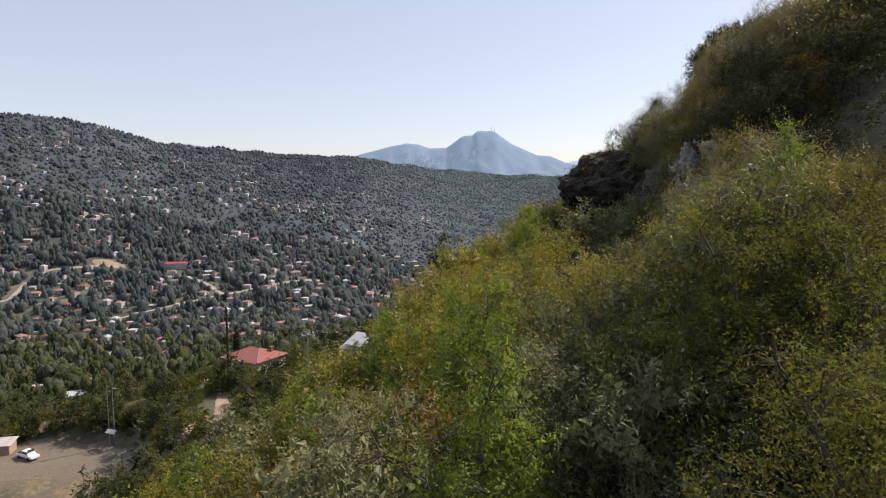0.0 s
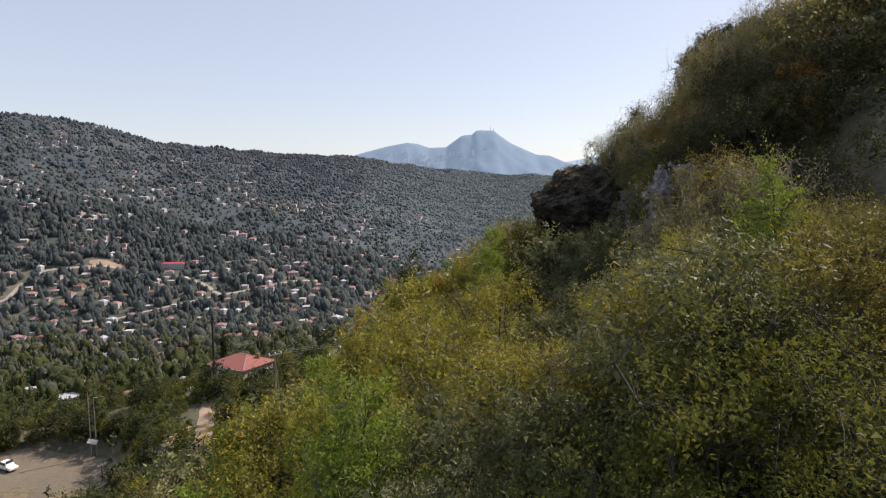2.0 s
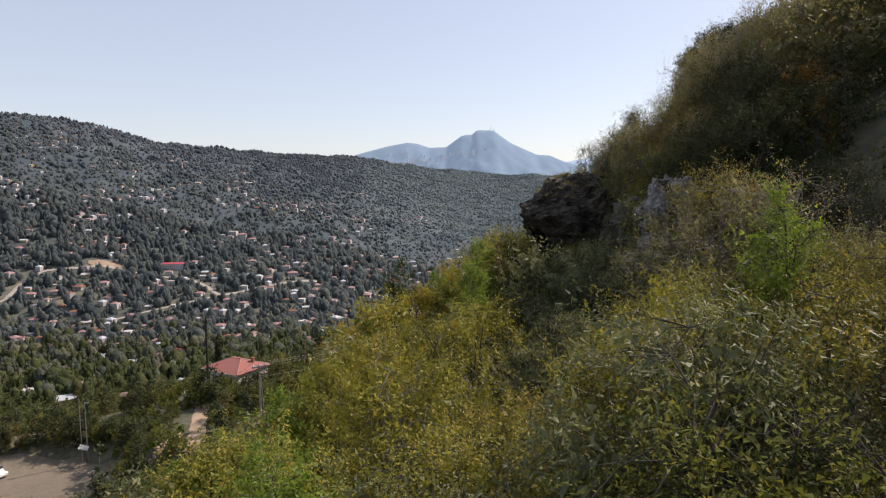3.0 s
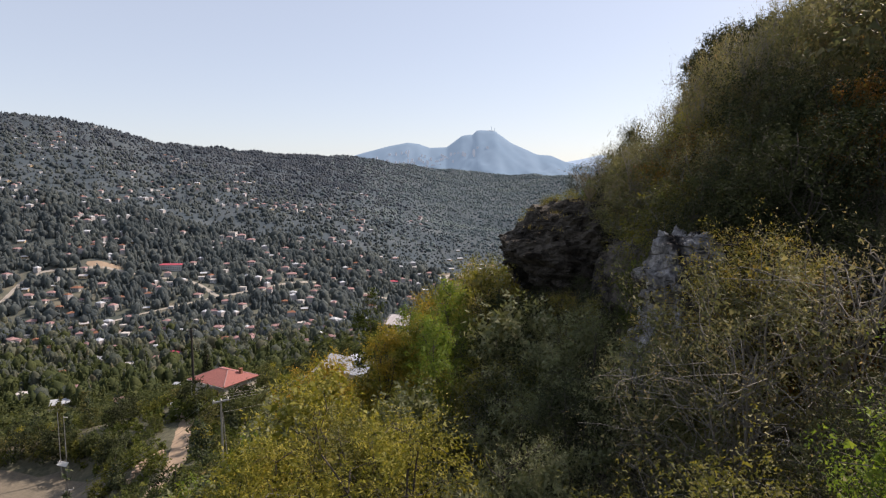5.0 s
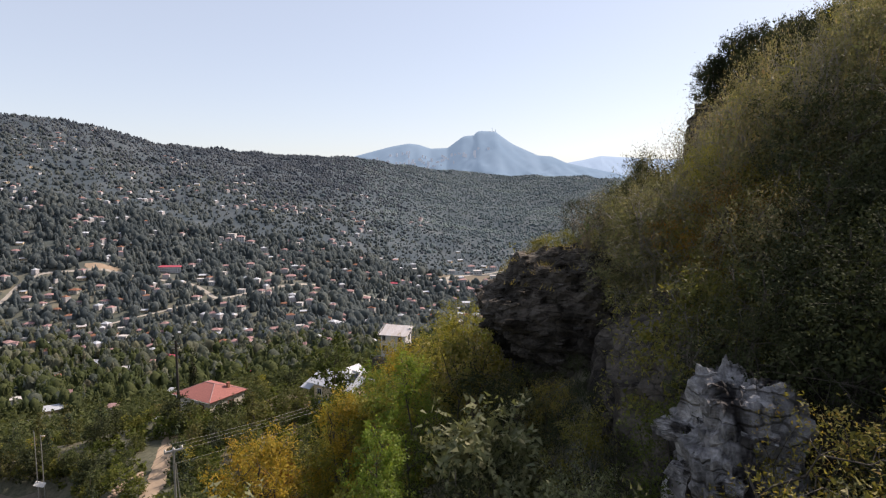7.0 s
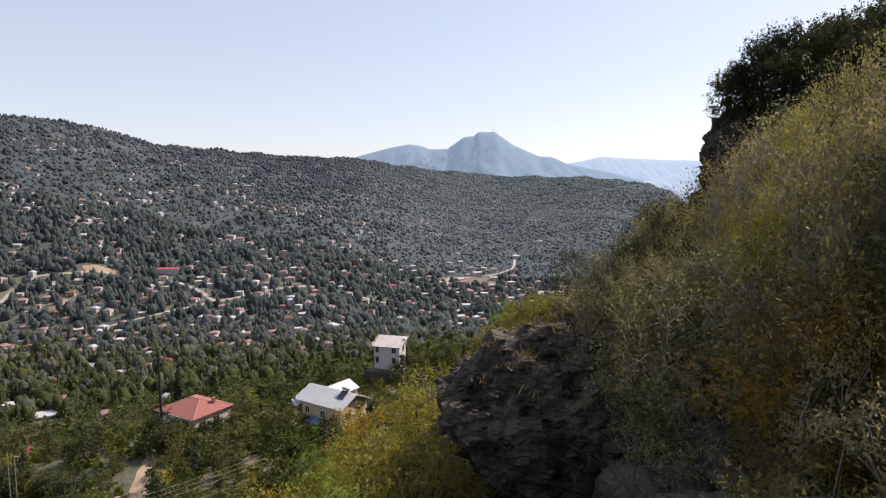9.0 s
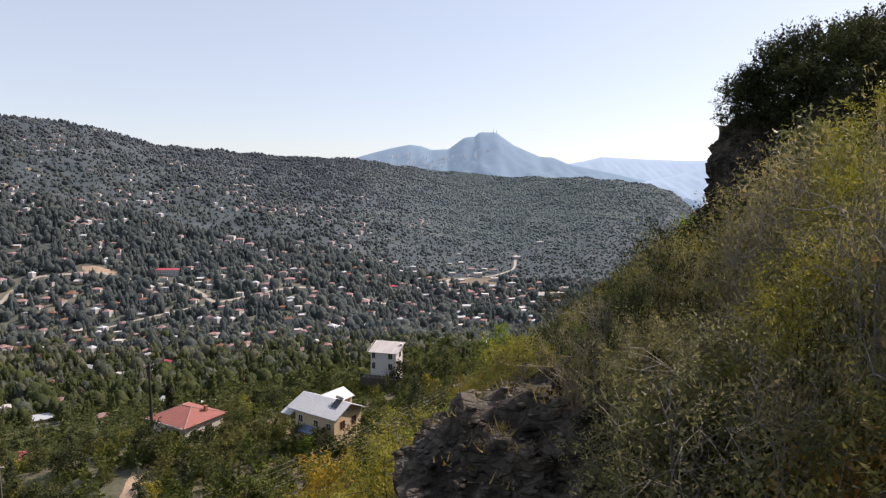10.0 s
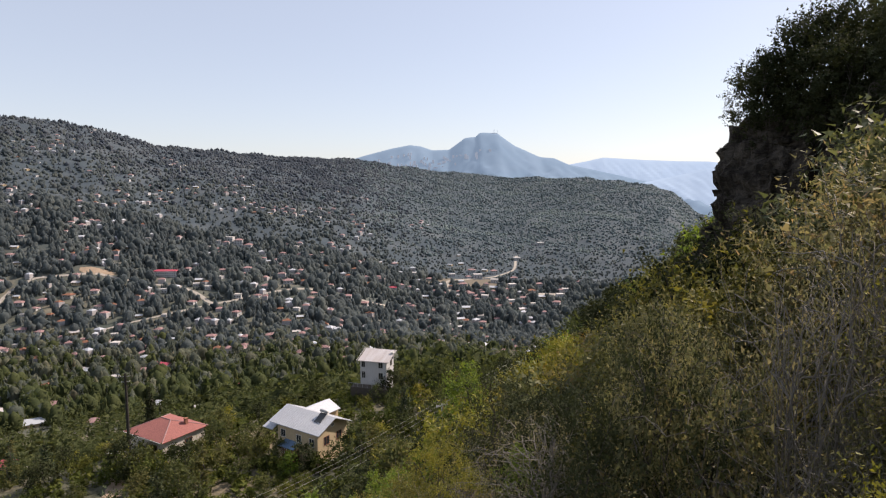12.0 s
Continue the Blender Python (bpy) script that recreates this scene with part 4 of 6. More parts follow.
def thicket(seed, xs, ys, line, kinds, kit, floor_z=-99.0, drop=0.7, widest=1.1):
    """Rows of bushes whose tops follow a line of heights across the slope."""
    rng = np.random.default_rng(seed)
    for y0 in ys:
        for x0 in xs:
            x, y = x0 + rng.uniform(-0.4, 0.4), y0 + rng.uniform(-0.5, 0.5)
            z = max(ground_z(x, y) - 0.1, floor_z)
            top = min(float(np.interp(x, *line)), view_limit(x, y)) - rng.uniform(0.0, drop)
            kind = kinds[int(rng.integers(len(kinds)))]
            if top - z > 0.8:
                s = (top - z) / (1.02 * NEAR[kind][4]["tall"])
                wide = min(max(s, 0.7), widest)
                plant(kit[kind], x, y, s, rng.uniform(0, 360), z).scale = (wide, wide, s)


# half-bare shrubs and hornbeams along the shoulder above the ledge
thicket(71, np.arange(12.9, 17.2, 1.1), (28.3, 29.9), ((9.3, 10.0, 11.0, 12.0, 13.0, 14.0, 17.0), (3.4, 4.2, 5.2, 6.4, 7.3, 8.0, 9.8)), ("twiggy", "tan", "tan", "twiggy", "twiggy"), HIGH, 0.9, 0.7, 0.75)
# dark evergreens behind them, then more tan scrub up the slope
thicket(74, np.arange(11.5, 13.1, 0.8), (35.0, 36.6), ((11.0, 12.0, 13.4), (3.7, 5.0, 6.2)), ("dark",), FINE, 0.9, 0.7, 0.6)
thicket(76, np.arange(11.2, 13.2, 0.9), (32.4,), ((11.0, 12.0, 13.4), (2.6, 3.7, 4.9)), ("twiggy", "deep", "tan"), HIGH, 0.9)
thicket(75, np.arange(13.5, 17.4, 1.2), (33.4,), ((12.0, 13.4, 15.0, 17.0), (4.2, 5.2, 6.2, 7.4)), ("tan", "twiggy", "tan", "olive2"), HIGH, 0.9)
thicket(77, np.arange(12.7, 15.8, 1.0), (31.3,), ((12.0, 13.4, 15.0, 17.0), (4.3, 5.6, 6.9, 8.4)), ("tan", "yellow2", "tan", "yellow"), HIGH, 0.9, 0.6, 0.7)
thicket(78, np.arange(12.5, 15.6, 0.8), (34.3,), ((12.4, 12.9, 13.4, 15.6), (5.3, 6.0, 6.5, 7.8)), ("tan", "tan", "yellow2", "twiggy"), HIGH, 0.9, 0.5, 0.6)
# bushes at the very start of the slope, dark leaves standing in for shade
thicket(73, np.arange(2.8, 9.6, 1.15), (8.3, 9.7), ((2.0, 10.0), (-2.2, -2.0)), ("dark", "olive2", "dark", "dark", "silver"), FINE, -9.0, 0.5)
# scrub against the foot of the cliff
thicket(72, np.arange(15.6, 23.0, 1.5), (41.5, 43.6, 46.0), ((15.6, 17.2, 17.8, 20.0, 23.0), (4.9, 5.4, 6.4, 7.0, 7.6)), ("olive", "dark", "yellow", "tan"), MED, -9.0, 0.9)

# oaks and one small conifer on top of the cliff
CLIFF_OAK = make_tree("cliff_oak", "dark evergreen oak rooted on top of the cliff", "tree", "oaks on the cliff", M_BARK, L_DARK, 180, tall=4.8, wide=2.5, base=0.1, clumps=250, count=22, leaf=0.15, stems=2, lobes_n=15, spread=0.22, width=0.4, limbs=10, sides=4, simple=True, twigs=0.3, inner=1.3, fill=5)
for k, (x, y, z, s) in enumerate(((21.2, 50.0, 9.0, 0.5), (21.2, 51.4, 8.8, 0.45), (21.9, 49.4, 9.0, 0.66), (23.0, 49.6, 9.1, 0.78), (25.6, 50.4, 9.0, 0.9), (23.4, 52.0, 8.6, 0.7), (22.8, 45.3, 8.3, 0.72), (24.8, 44.8, 8.6, 0.85), (27.5, 46.0, 9.2, 0.95), (22.6, 43.2, 7.0, 0.8),
                                  (25.4, 42.6, 8.4, 0.95), (22.0, 47.4, 8.2, 0.62), (24.4, 48.2, 8.6, 0.82), (26.8, 48.4, 9.0, 0.95), (22.0, 51.2, 8.0, 0.62), (28.5, 44.0, 9.0, 1.0), (24.0, 46.6, 8.7, 0.8))):
    plant(CLIFF_OAK, x, y, s, 77 * k, z=z)
CONIFER = make_tree("small_conifer", "small dark conifer on top of the cliff", "tree", "", M_BARK, L_DARK, 181, tall=5.2, wide=0.9, base=0.8, clumps=110, count=16, leaf=0.13, stems=1, lobes_n=11, spread=0.12, shape="cone", limbs=10, simple=True)
CONIFER.matrix_basis = pose(24.3, 51.0, 8.8)


# ---- dry grass and a withered shrub on top of the outcrop ----
def dry_grass():
    rng = np.random.default_rng(17)
    tops = [p.center.copy() for p in outcrop.data.polygons if p.normal.z > 0.55 and p.center.z > 0.8]
    pieces = []
    for k in rng.integers(0, len(tops), 130):
        at = np.array(tops[k])
        n = 16
        foot_at = at + rng.normal(size=(n, 3)) * np.array((0.12, 0.12, 0.01))
        tip = foot_at + np.column_stack([rng.normal(size=(n, 2)) * 0.1, rng.uniform(0.07, 0.26, n)])
        side = rng.normal(size=(n, 3)) * np.array((1, 1, 0)) * 0.012
        v = np.stack([foot_at - side, foot_at + side, tip], 1).reshape(-1, 3)
        pieces.append((v, np.arange(n * 3).reshape(-1, 3)))
    v, f = joined(pieces)
    tagged(new("dry_grass", mesh_of("dry_grass", v, f, L_GRASS)), "tufts of dry tan grass on top of the outcrop", "grass", kind="stuff")


dry_grass()


def withered_shrub(x, y, z, tall, seed):
    rng = np.random.default_rng(seed)
    root = thing("withered_shrub", "withered tan shrub of bare thin stems on the outcrop", "shrub")
    root.matrix_basis = pose(x, y, z)
    pieces = []
    for _ in range(34):
        end = np.array((*(rng.normal(size=2) * 0.38 * tall), tall * rng.uniform(0.6, 1.05)))
        path = limb_path(rng, np.zeros(3), end, 5, 0.06)
        pieces.append(tube(path, np.linspace(0.009, 0.003, 5), 3))
        for _ in range(2):
            pieces.append(tube(np.array((path[3], path[3] + rng.normal(size=3) * 0.16 + np.array((0, 0, 0.14)))), (0.005, 0.002), 3))
    tagged(put("stemwork", mesh_of("stemwork", *joined(pieces), M_STRAW), root), kind="stuff")


withered_shrub(10.3, 34.0, 2.0, 1.5, 1)
withered_shrub(11.1, 33.5, 2.1, 1.2, 2)


# ---- the valley: houses ----
def wall_box(w, d, h, sink=2.5):
    return boxed(-w / 2, w / 2, -d / 2, d / 2, -sink, h)


def hip_roof(w, d, h, ridge, over=0.45, thick=0.16):
    """A tiled hip roof with an eave board; its base at z 0."""
    bm = bmesh.new()
    a, b, r = w / 2 + over, d / 2 + over, ridge / 2
    low = [bm.verts.new(p) for p in ((-a, -b, 0), (a, -b, 0), (a, b, 0), (-a, b, 0))]
    eave = [bm.verts.new((v.co.x, v.co.y, thick)) for v in low]
    top = [bm.verts.new((-r, 0, h)), bm.verts.new((r, 0, h))]
    bm.faces.new(low[::-1])
    for k in range(4):
        bm.faces.new((low[k], low[(k + 1) % 4], eave[(k + 1) % 4], eave[k]))
    bm.faces.new((eave[0], eave[1], top[1], top[0]))
    bm.faces.new((eave[1], eave[2], top[1]))
    bm.faces.new((eave[2], eave[3], top[0], top[1]))
    bm.faces.new((eave[3], eave[0], top[0]))
    return bm


def gable_roof(w, d, h, over=0.5, thick=0.12, shift=0.0):
    """Two slopes as a thick folded sheet; the ridge runs along x."""
    bm = bmesh.new()
    a, b = w / 2 + over, d / 2 + over
    prof = ((-b, -over * h / (d / 2)), (shift, h), (b, -over * h / (d / 2)))
    rows = [[bm.verts.new((x, y, z + t)) for y, z in prof for t in (0, thick)] for x in (-a, a)]
    l, r = rows
    for k in (0, 2):
        bm.faces.new((l[k + 1], r[k + 1], r[k + 3], l[k + 3]))
        bm.faces.new((l[k], l[k + 2], r[k + 2], r[k]))
        bm.faces.new((l[k], l[k + 1], l[k + 3], l[k + 2]))
        bm.faces.new((r[k], r[k + 2], r[k + 3], r[k + 1]))
    bm.faces.new((l[0], r[0], r[1], l[1]))
    bm.faces.new((l[4], l[5], r[5], r[4]))
    bmesh.ops.recalc_face_normals(bm, faces=bm.faces)
    return bm


def gable_wall(w, d, h, rise, sink=2.5):
    """Walls with pointed ends under a gable roof."""
    bm = bmesh.new()
    a, b = w / 2, d / 2
    prof = ((-b, -sink), (b, -sink), (b, h), (0, h + rise), (-b, h))
    l = [bm.verts.new((-a, y, z)) for y, z in prof]
    r = [bm.verts.new((a, y, z)) for y, z in prof]
    bm.faces.new(l[::-1])
    bm.faces.new(r)
    for k in range(5):
        bm.faces.new((l[k], l[(k + 1) % 5], r[(k + 1) % 5], r[k]))
    bmesh.ops.recalc_face_normals(bm, faces=bm.faces)
    return bm


def shed_wall(w, d, low, high):
    """The wedge of wall under a single sloping roof, lowest at the front."""
    bm = bmesh.new()
    prof = ((-d / 2, low - 0.05), (d / 2, low - 0.05), (d / 2, high), (-d / 2, low))
    l, r = [[bm.verts.new((x, y, z)) for y, z in prof] for x in (-w / 2, w / 2)]
    bm.faces.new(l[::-1])
    bm.faces.new(r)
    for k in range(4):
        bm.faces.new((l[k], l[(k + 1) % 4], r[(k + 1) % 4], r[k]))
    return bm


def window(parent, x, y, z, w, h, side, frame_mat=None):
    """A window set on a wall: side 's', 'n', 'w' or 'e'."""
    m = {"s": pose(x, y, z), "n": pose(x, y, z, 0, 0, 180), "w": pose(x, y, z, 0, 0, -90), "e": pose(x, y, z, 0, 0, 90)}[side]
    bm = bmesh.new()
    t = 0.09
    for b in ((-w / 2 - t, w / 2 + t, -0.05, 0.03, h / 2, h / 2 + t), (-w / 2 - t, w / 2 + t, -0.09, 0.03, -h / 2 - t, -h / 2), (-w / 2 - t, -w / 2, -0.05, 0.03, -h / 2, h / 2),
              (w / 2, w / 2 + t, -0.05, 0.03, -h / 2, h / 2), (-0.03, 0.03, -0.045, 0.03, -h / 2, h / 2)):
        box(bm, *b)
    fr = part("window", bm, frame_mat or M_FRAME, parent)
    fr.matrix_basis = m
    part("pane", boxed(-w / 2, w / 2, -0.02, 0.02, -h / 2, h / 2), M_DARK, fr)
    return fr


def chimney(parent, x, y, z, h=1.0):
    bm = box(bmesh.new(), x - 0.25, x + 0.25, y - 0.25, y + 0.25, z - 0.6, z + h)
    box(bm, x - 0.32, x + 0.32, y - 0.32, y + 0.32, z + h, z + h + 0.1)
    part("chimney", bm, M_BRICK, parent)


def red_house():
    h = thing("house", "single-storey cream house under a red tiled hip roof", "house")
    w, d, e = 10.6, 9.2, 4.4
    part("wall", wall_box(w - 1, d - 1, e, 3.0), M_CREAM, h, "dull cream plastered wall")
    roof = part("roof", hip_roof(w - 1, d - 1, 2.1, 2.6, 0.5), M_RED, h, "faded red tiles")
    roof.matrix_basis = pose(0, 0, e)
    # tile courses and ridge caps
    bm = bmesh.new()
    a, b = w / 2, d / 2
    for p, q in (((-1.3, 0, 2.1), (1.3, 0, 2.1)), ((-a, -b, 0.16), (-1.3, 0, 2.1)), ((a, -b, 0.16), (1.3, 0, 2.1)), ((a, b, 0.16), (1.3, 0, 2.1)), ((-a, b, 0.16), (-1.3, 0, 2.1))):
        v, f = tube(np.linspace(p, q, 3), (0.09, 0.09, 0.09), 5)
        vs = [bm.verts.new(tuple(c)) for c in v]
        for face in f:
            bm.faces.new([vs[i] for i in face])
    caps = part("ridge_cap", bm, M_REDFAR, roof)
    part("gutter", boxed(-a, a, -b - 0.1, -b, 0.0, 0.1), M_FRAME, roof)
    window(h, 2.5, -(d - 1) / 2, 2.6, 1.3, 1.4, "s", M_BRICK)
    window(h, -1.2, -(d - 1) / 2, 2.6, 1.2, 1.4, "s", M_FRAME)
    window(h, (w - 1) / 2, 0.8, 2.6, 1.3, 1.4, "e", M_BRICK)
    window(h, (w - 1) / 2, -2.4, 2.6, 1.0, 1.3, "e", M_FRAME)
    window(h, -(w - 1) / 2, -1.0, 2.6, 1.2, 1.4, "w")
    chimney(roof, 3.2, 1.6, 1.2, 1.0)
    h.matrix_basis = pose(-46.3, 144.0, -45.9, 0, 0, -29.5) @ Matrix.Diagonal((1.14, 1.14, 1.0, 1.0))
    return h


def tin_house():
    h = thing("house", "beige house with a pale sheet-metal gable roof and solar water heater", "house")
    w, d, e, rise = 11.4, 7.4, 5.2, 1.7
    part("wall", gable_wall(w - 1.4, d, e, rise - 0.1, 3.0), M_BEIGE, h, "beige rendered wall")
    roof = part("roof", gable_roof(w, d, rise, 0.55), M_METAL, h, "pale blue-grey sheet metal")
    roof.matrix_basis = pose(-0.4, 0, e)
    bm = bmesh.new()
    for x in np.arange(-5.9, 6.0, 0.55):
        for s in (-1, 1):
            v, f = tube(np.array(((x, s * 4.2, -0.13 * 1.0 + 0.05), (x, 0, rise + 0.14))), (0.035, 0.035), 4)
            vs = [bm.verts.new(tuple(c)) for c in v]
            for face in f:
                bm.faces.new([vs[i] for i in face])
    part("roof_seam", bm, M_METAL, roof)
    wing = part("wing_wall", gable_wall(4.6, 4.8, e + 0.4, 1.0), M_BEIGE, h)
    wing.matrix_basis = pose(-2.2, 4.2, 0, 0, 0, 90)
    wr = part("wing_roof", gable_roof(5.6, 4.8, 1.1, 0.5), M_METAL, h, "pale sheet metal over the rear wing")
    wr.matrix_basis = pose(-2.2, 3.4, e + 0.5, 0, 0, 90)
    low = part("side_roof", boxed(-2.3, 0.3, -2.4, 2.4, 0, 0.12), M_METAL, h)
    low.matrix_basis = pose(-6.0, -2.2, e - 0.62, 22, 0, 0)
    for x, side_z in ((3.6, 3.2), (0.4, 3.2), (-3.6, 3.4)):
        window(h, x, -d / 2, side_z, 1.1, 1.3, "s")
    for y in (-1.5, 1.6):
        window(h, (w - 1.4) / 2, y, 3.2, 1.2, 1.4, "e", M_BRICK)
    window(h, (w - 1.4) / 2, 0, 5.6, 0.6, 0.5, "e", M_FRAME)
    porch = part("porch", boxed(-2.4, 0.4, -d / 2 - 1.6, -d / 2, -2.5, 1.9), M_BRICK, h, "red-brown enclosed porch")
    awning = part("awning", boxed(-2.0, 2.0, -1.1, 1.1, 0, 0.08), M_BLUE, h, "blue sheet awning over the porch")
    awning.matrix_basis = pose(-1.0, -d / 2 - 0.9, 2.15, 16, 0, 0)
    for k in range(5):
        part("porch_bar", boxed(-2.2 + k * 0.55, -2.12 + k * 0.55, -d / 2 - 1.66, -d / 2 - 1.6, 0.6, 1.8), M_FRAME, porch)
    heater = part("solar_heater", boxed(-0.75, 0.75, -1.0, 1.0, 0.25, 0.33), M_DARK, h, "dark solar panel with steel tank")
    heater.matrix_basis = pose(3.2, -0.9, e + rise - 0.35, 32, 0, 0)
    v, f = tube(np.array(((-0.85, 1.25, 0.55), (-0.8, 1.25, 0.55), (0.8, 1.25, 0.55), (0.85, 1.25, 0.55))), (0.05, 0.27, 0.27, 0.05), 12)
    put("tank", mesh_of("tank", v, f, M_STEEL), heater)
    v, f = tube(np.array(((3.5, 0.5, 1.5), (3.5, 0.5, 2.35), (3.5, 0.5, 2.45))), (0.4, 0.4, 0.02), 12)
    put("water_tank", mesh_of("water_tank", v, f, M_FRAME), roof)
    h.matrix_basis = pose(-14.6, 133.9, -40.9, 0, 0, -33.0)
    return h


def white_house():
    h = thing("house", "two-storey white house under a rust-patched sheet-metal roof", "house")
    w, d, e = 6.8, 4.8, 5.0
    part("wall", wall_box(w, d, e, 2.5), M_WHITE, h, "white plastered wall")
    roof = part("roof", boxed(-w / 2 - 0.5, w / 2 + 0.5, -d / 2 - 0.5, d / 2 + 0.5, 0, 0.14), M_RUSTY, h, "pale corrugated sheet with rusty streaks")
    roof.matrix_basis = pose(0, 0, e + 0.75, 17, 0, 0)
    bm = bmesh.new()
    for x in np.arange(-4.3, 4.4, 0.42):
        box(bm, x - 0.05, x + 0.05, -d / 2 - 0.5, d / 2 + 0.5, 0.14, 0.19)
    part("corrugation", bm, M_RUSTY, roof)
    part("gable_fill", shed_wall(w, d - 0.1, -0.06, 1.6), M_WHITE, h).matrix_basis = pose(0, 0, e)
    for z in (1.5, 4.2):
        window(h, -2.6, -d / 2, z, 0.8, 1.5, "s", M_GREY)
        window(h, 1.9, -d / 2, z, 1.0, 1.4, "s", M_GREY)
        window(h, w / 2, 0.5, z, 1.1, 1.4, "e", M_GREY)
        window(h, -w / 2, 0.4, z, 1.1, 1.4, "w", M_GREY)
    bm = boxed(-w / 2 - 1.5, w / 2 + 1.0, -d / 2 - 2.6, -d / 2, -3.6, -0.9)
    terrace = part("terrace", bm, M_SHADE, h, "earth terrace coloured dark for shade")
    for x in np.arange(-5.4, 5.0, 1.2):
        part("railing_post", boxed(x - 0.03, x + 0.03, -d / 2 - 2.55, -d / 2 - 2.49, -0.9, 0.05), M_STEEL, terrace)
    part("railing", boxed(-5.4, 4.9, -d / 2 - 2.55, -d / 2 - 2.5, 0.02, 0.08), M_STEEL, terrace)
    bm = boxed(3.2, 3.9, 0.8, 1.5, e + 0.9, e + 1.7, 0.08)
    part("water_tank", bm, M_FRAME, h, "white water tank on a stand")
    part("tank_stand", boxed(3.15, 3.95, 0.75, 1.55, e, e + 0.9), M_STEEL, h)
    h.matrix_basis = pose(-7.2, 172.2, -40.3, 0, 0, -16.0)
    return h


HOUSES = [(-46.3, 144.0, 9.0), (-14.6, 133.9, 9.5), (-7.2, 172.2, 8.5)]
red_house()
tin_house()
white_house()
G_TOWN = "houses of the valley town"
KINDS = {
    "red": ("small white house with a haze-greyed red tiled hip roof", M_WHITE, M_REDFAR, "hip"),
    "brown": ("small house with a brown tiled roof among pines", M_GREY, M_BROWNROOF, "hip"),
    "crimson": ("white house with a bright crimson sheet roof", M_WHITE, M_MAGENTA, "gable"),
    "tin": ("low house with a pale metal gable roof", M_BEIGE, M_METAL, "gable"),
    "pale": ("white flat-roofed house with a grey roof slab", M_WHITE, M_SLAB, "flat"),
    "rusty": ("old house with a rusty metal roof", M_BEIGE, M_RUSTY, "gable"),
    "pink": ("two-storey white house with a red hip roof", M_WHITE, M_REDFAR, "hip2"),
    "long": ("long white two-storey building with a crimson roof", M_WHITE, M_MAGENTA, "long"),
}


def town_house(key):
    label, wall, roof, form = KINDS[key]
    h = thing("house", label, "house", G_TOWN)
    w, d, e = {"hip2": (10.0, 9.0, 6.0), "long": (34.0, 11.0, 8.0), "flat": (10.0, 8.5, 4.5)}.get(form, (10.5, 8.5, 3.6))
    if form in ("gable",):
        part("wall", gable_wall(w, d, e, 1.5, 4.0), wall, h)
        part("roof", gable_roof(w, d, 1.6, 0.6), roof, h).matrix_basis = pose(0, 0, e)
    elif form == "long":
        part("wall", wall_box(w, d, e, 5.0), wall, h)
        part("roof", hip_roof(w, d, 2.2, 26.0, 0.6), roof, h).matrix_basis = pose(0, 0, e)
    elif form == "flat":
        part("wall", wall_box(w, d, e, 4.0), wall, h)
        part("roof", boxed(-w / 2 - 0.3, w / 2 + 0.3, -d / 2 - 0.3, d / 2 + 0.3, 0, 0.5, 0.05), roof, h).matrix_basis = pose(0, 0, e)
    else:
        part("wall", wall_box(w, d, e, 4.0), wall, h)
        part("roof", hip_roof(w, d, 2.0, 3.0, 0.6), roof, h).matrix_basis = pose(0, 0, e)
    step, floors = (3.3, 2) if form in ("hip2", "long") else (3.3, 1)
    for fl in range(floors):
        for x in np.arange(-w / 2 + 1.8, w / 2 - 1.0, step):
            part("window", boxed(x - 0.6, x + 0.6, -d / 2 - 0.06, -d / 2 + 0.05, 1.2 + fl * 3.0, 2.6 + fl * 3.0), M_DARK, h)
    part("window", boxed(-w / 2 - 0.06, -w / 2 + 0.05, -0.7, 0.7, 1.2, 2.6), M_DARK, h)
    part("window", boxed(w / 2 - 0.05, w / 2 + 0.06, -0.7, 0.7, 1.2, 2.6), M_DARK, h)
    return h


PROTO_HOUSE = {key: town_house(key) for key in KINDS}


def settle(key, x, y, turn, scale=1.0):
    proto = PROTO_HOUSE[key]
    z = min(ground_z(x + dx, y + dy) for dx in (-4, 4) for dy in (-4, 4)) + 0.2
    m = pose(x, y, z, 0, 0, turn)
    made = proto if proto.name not in used else copy_thing(proto, m)
    used.add(proto.name)
    made.matrix_basis = m
    made.scale = (scale, scale, scale)
    HOUSES.append((x, y, 7.0 * scale if key != "long" else 18.0))


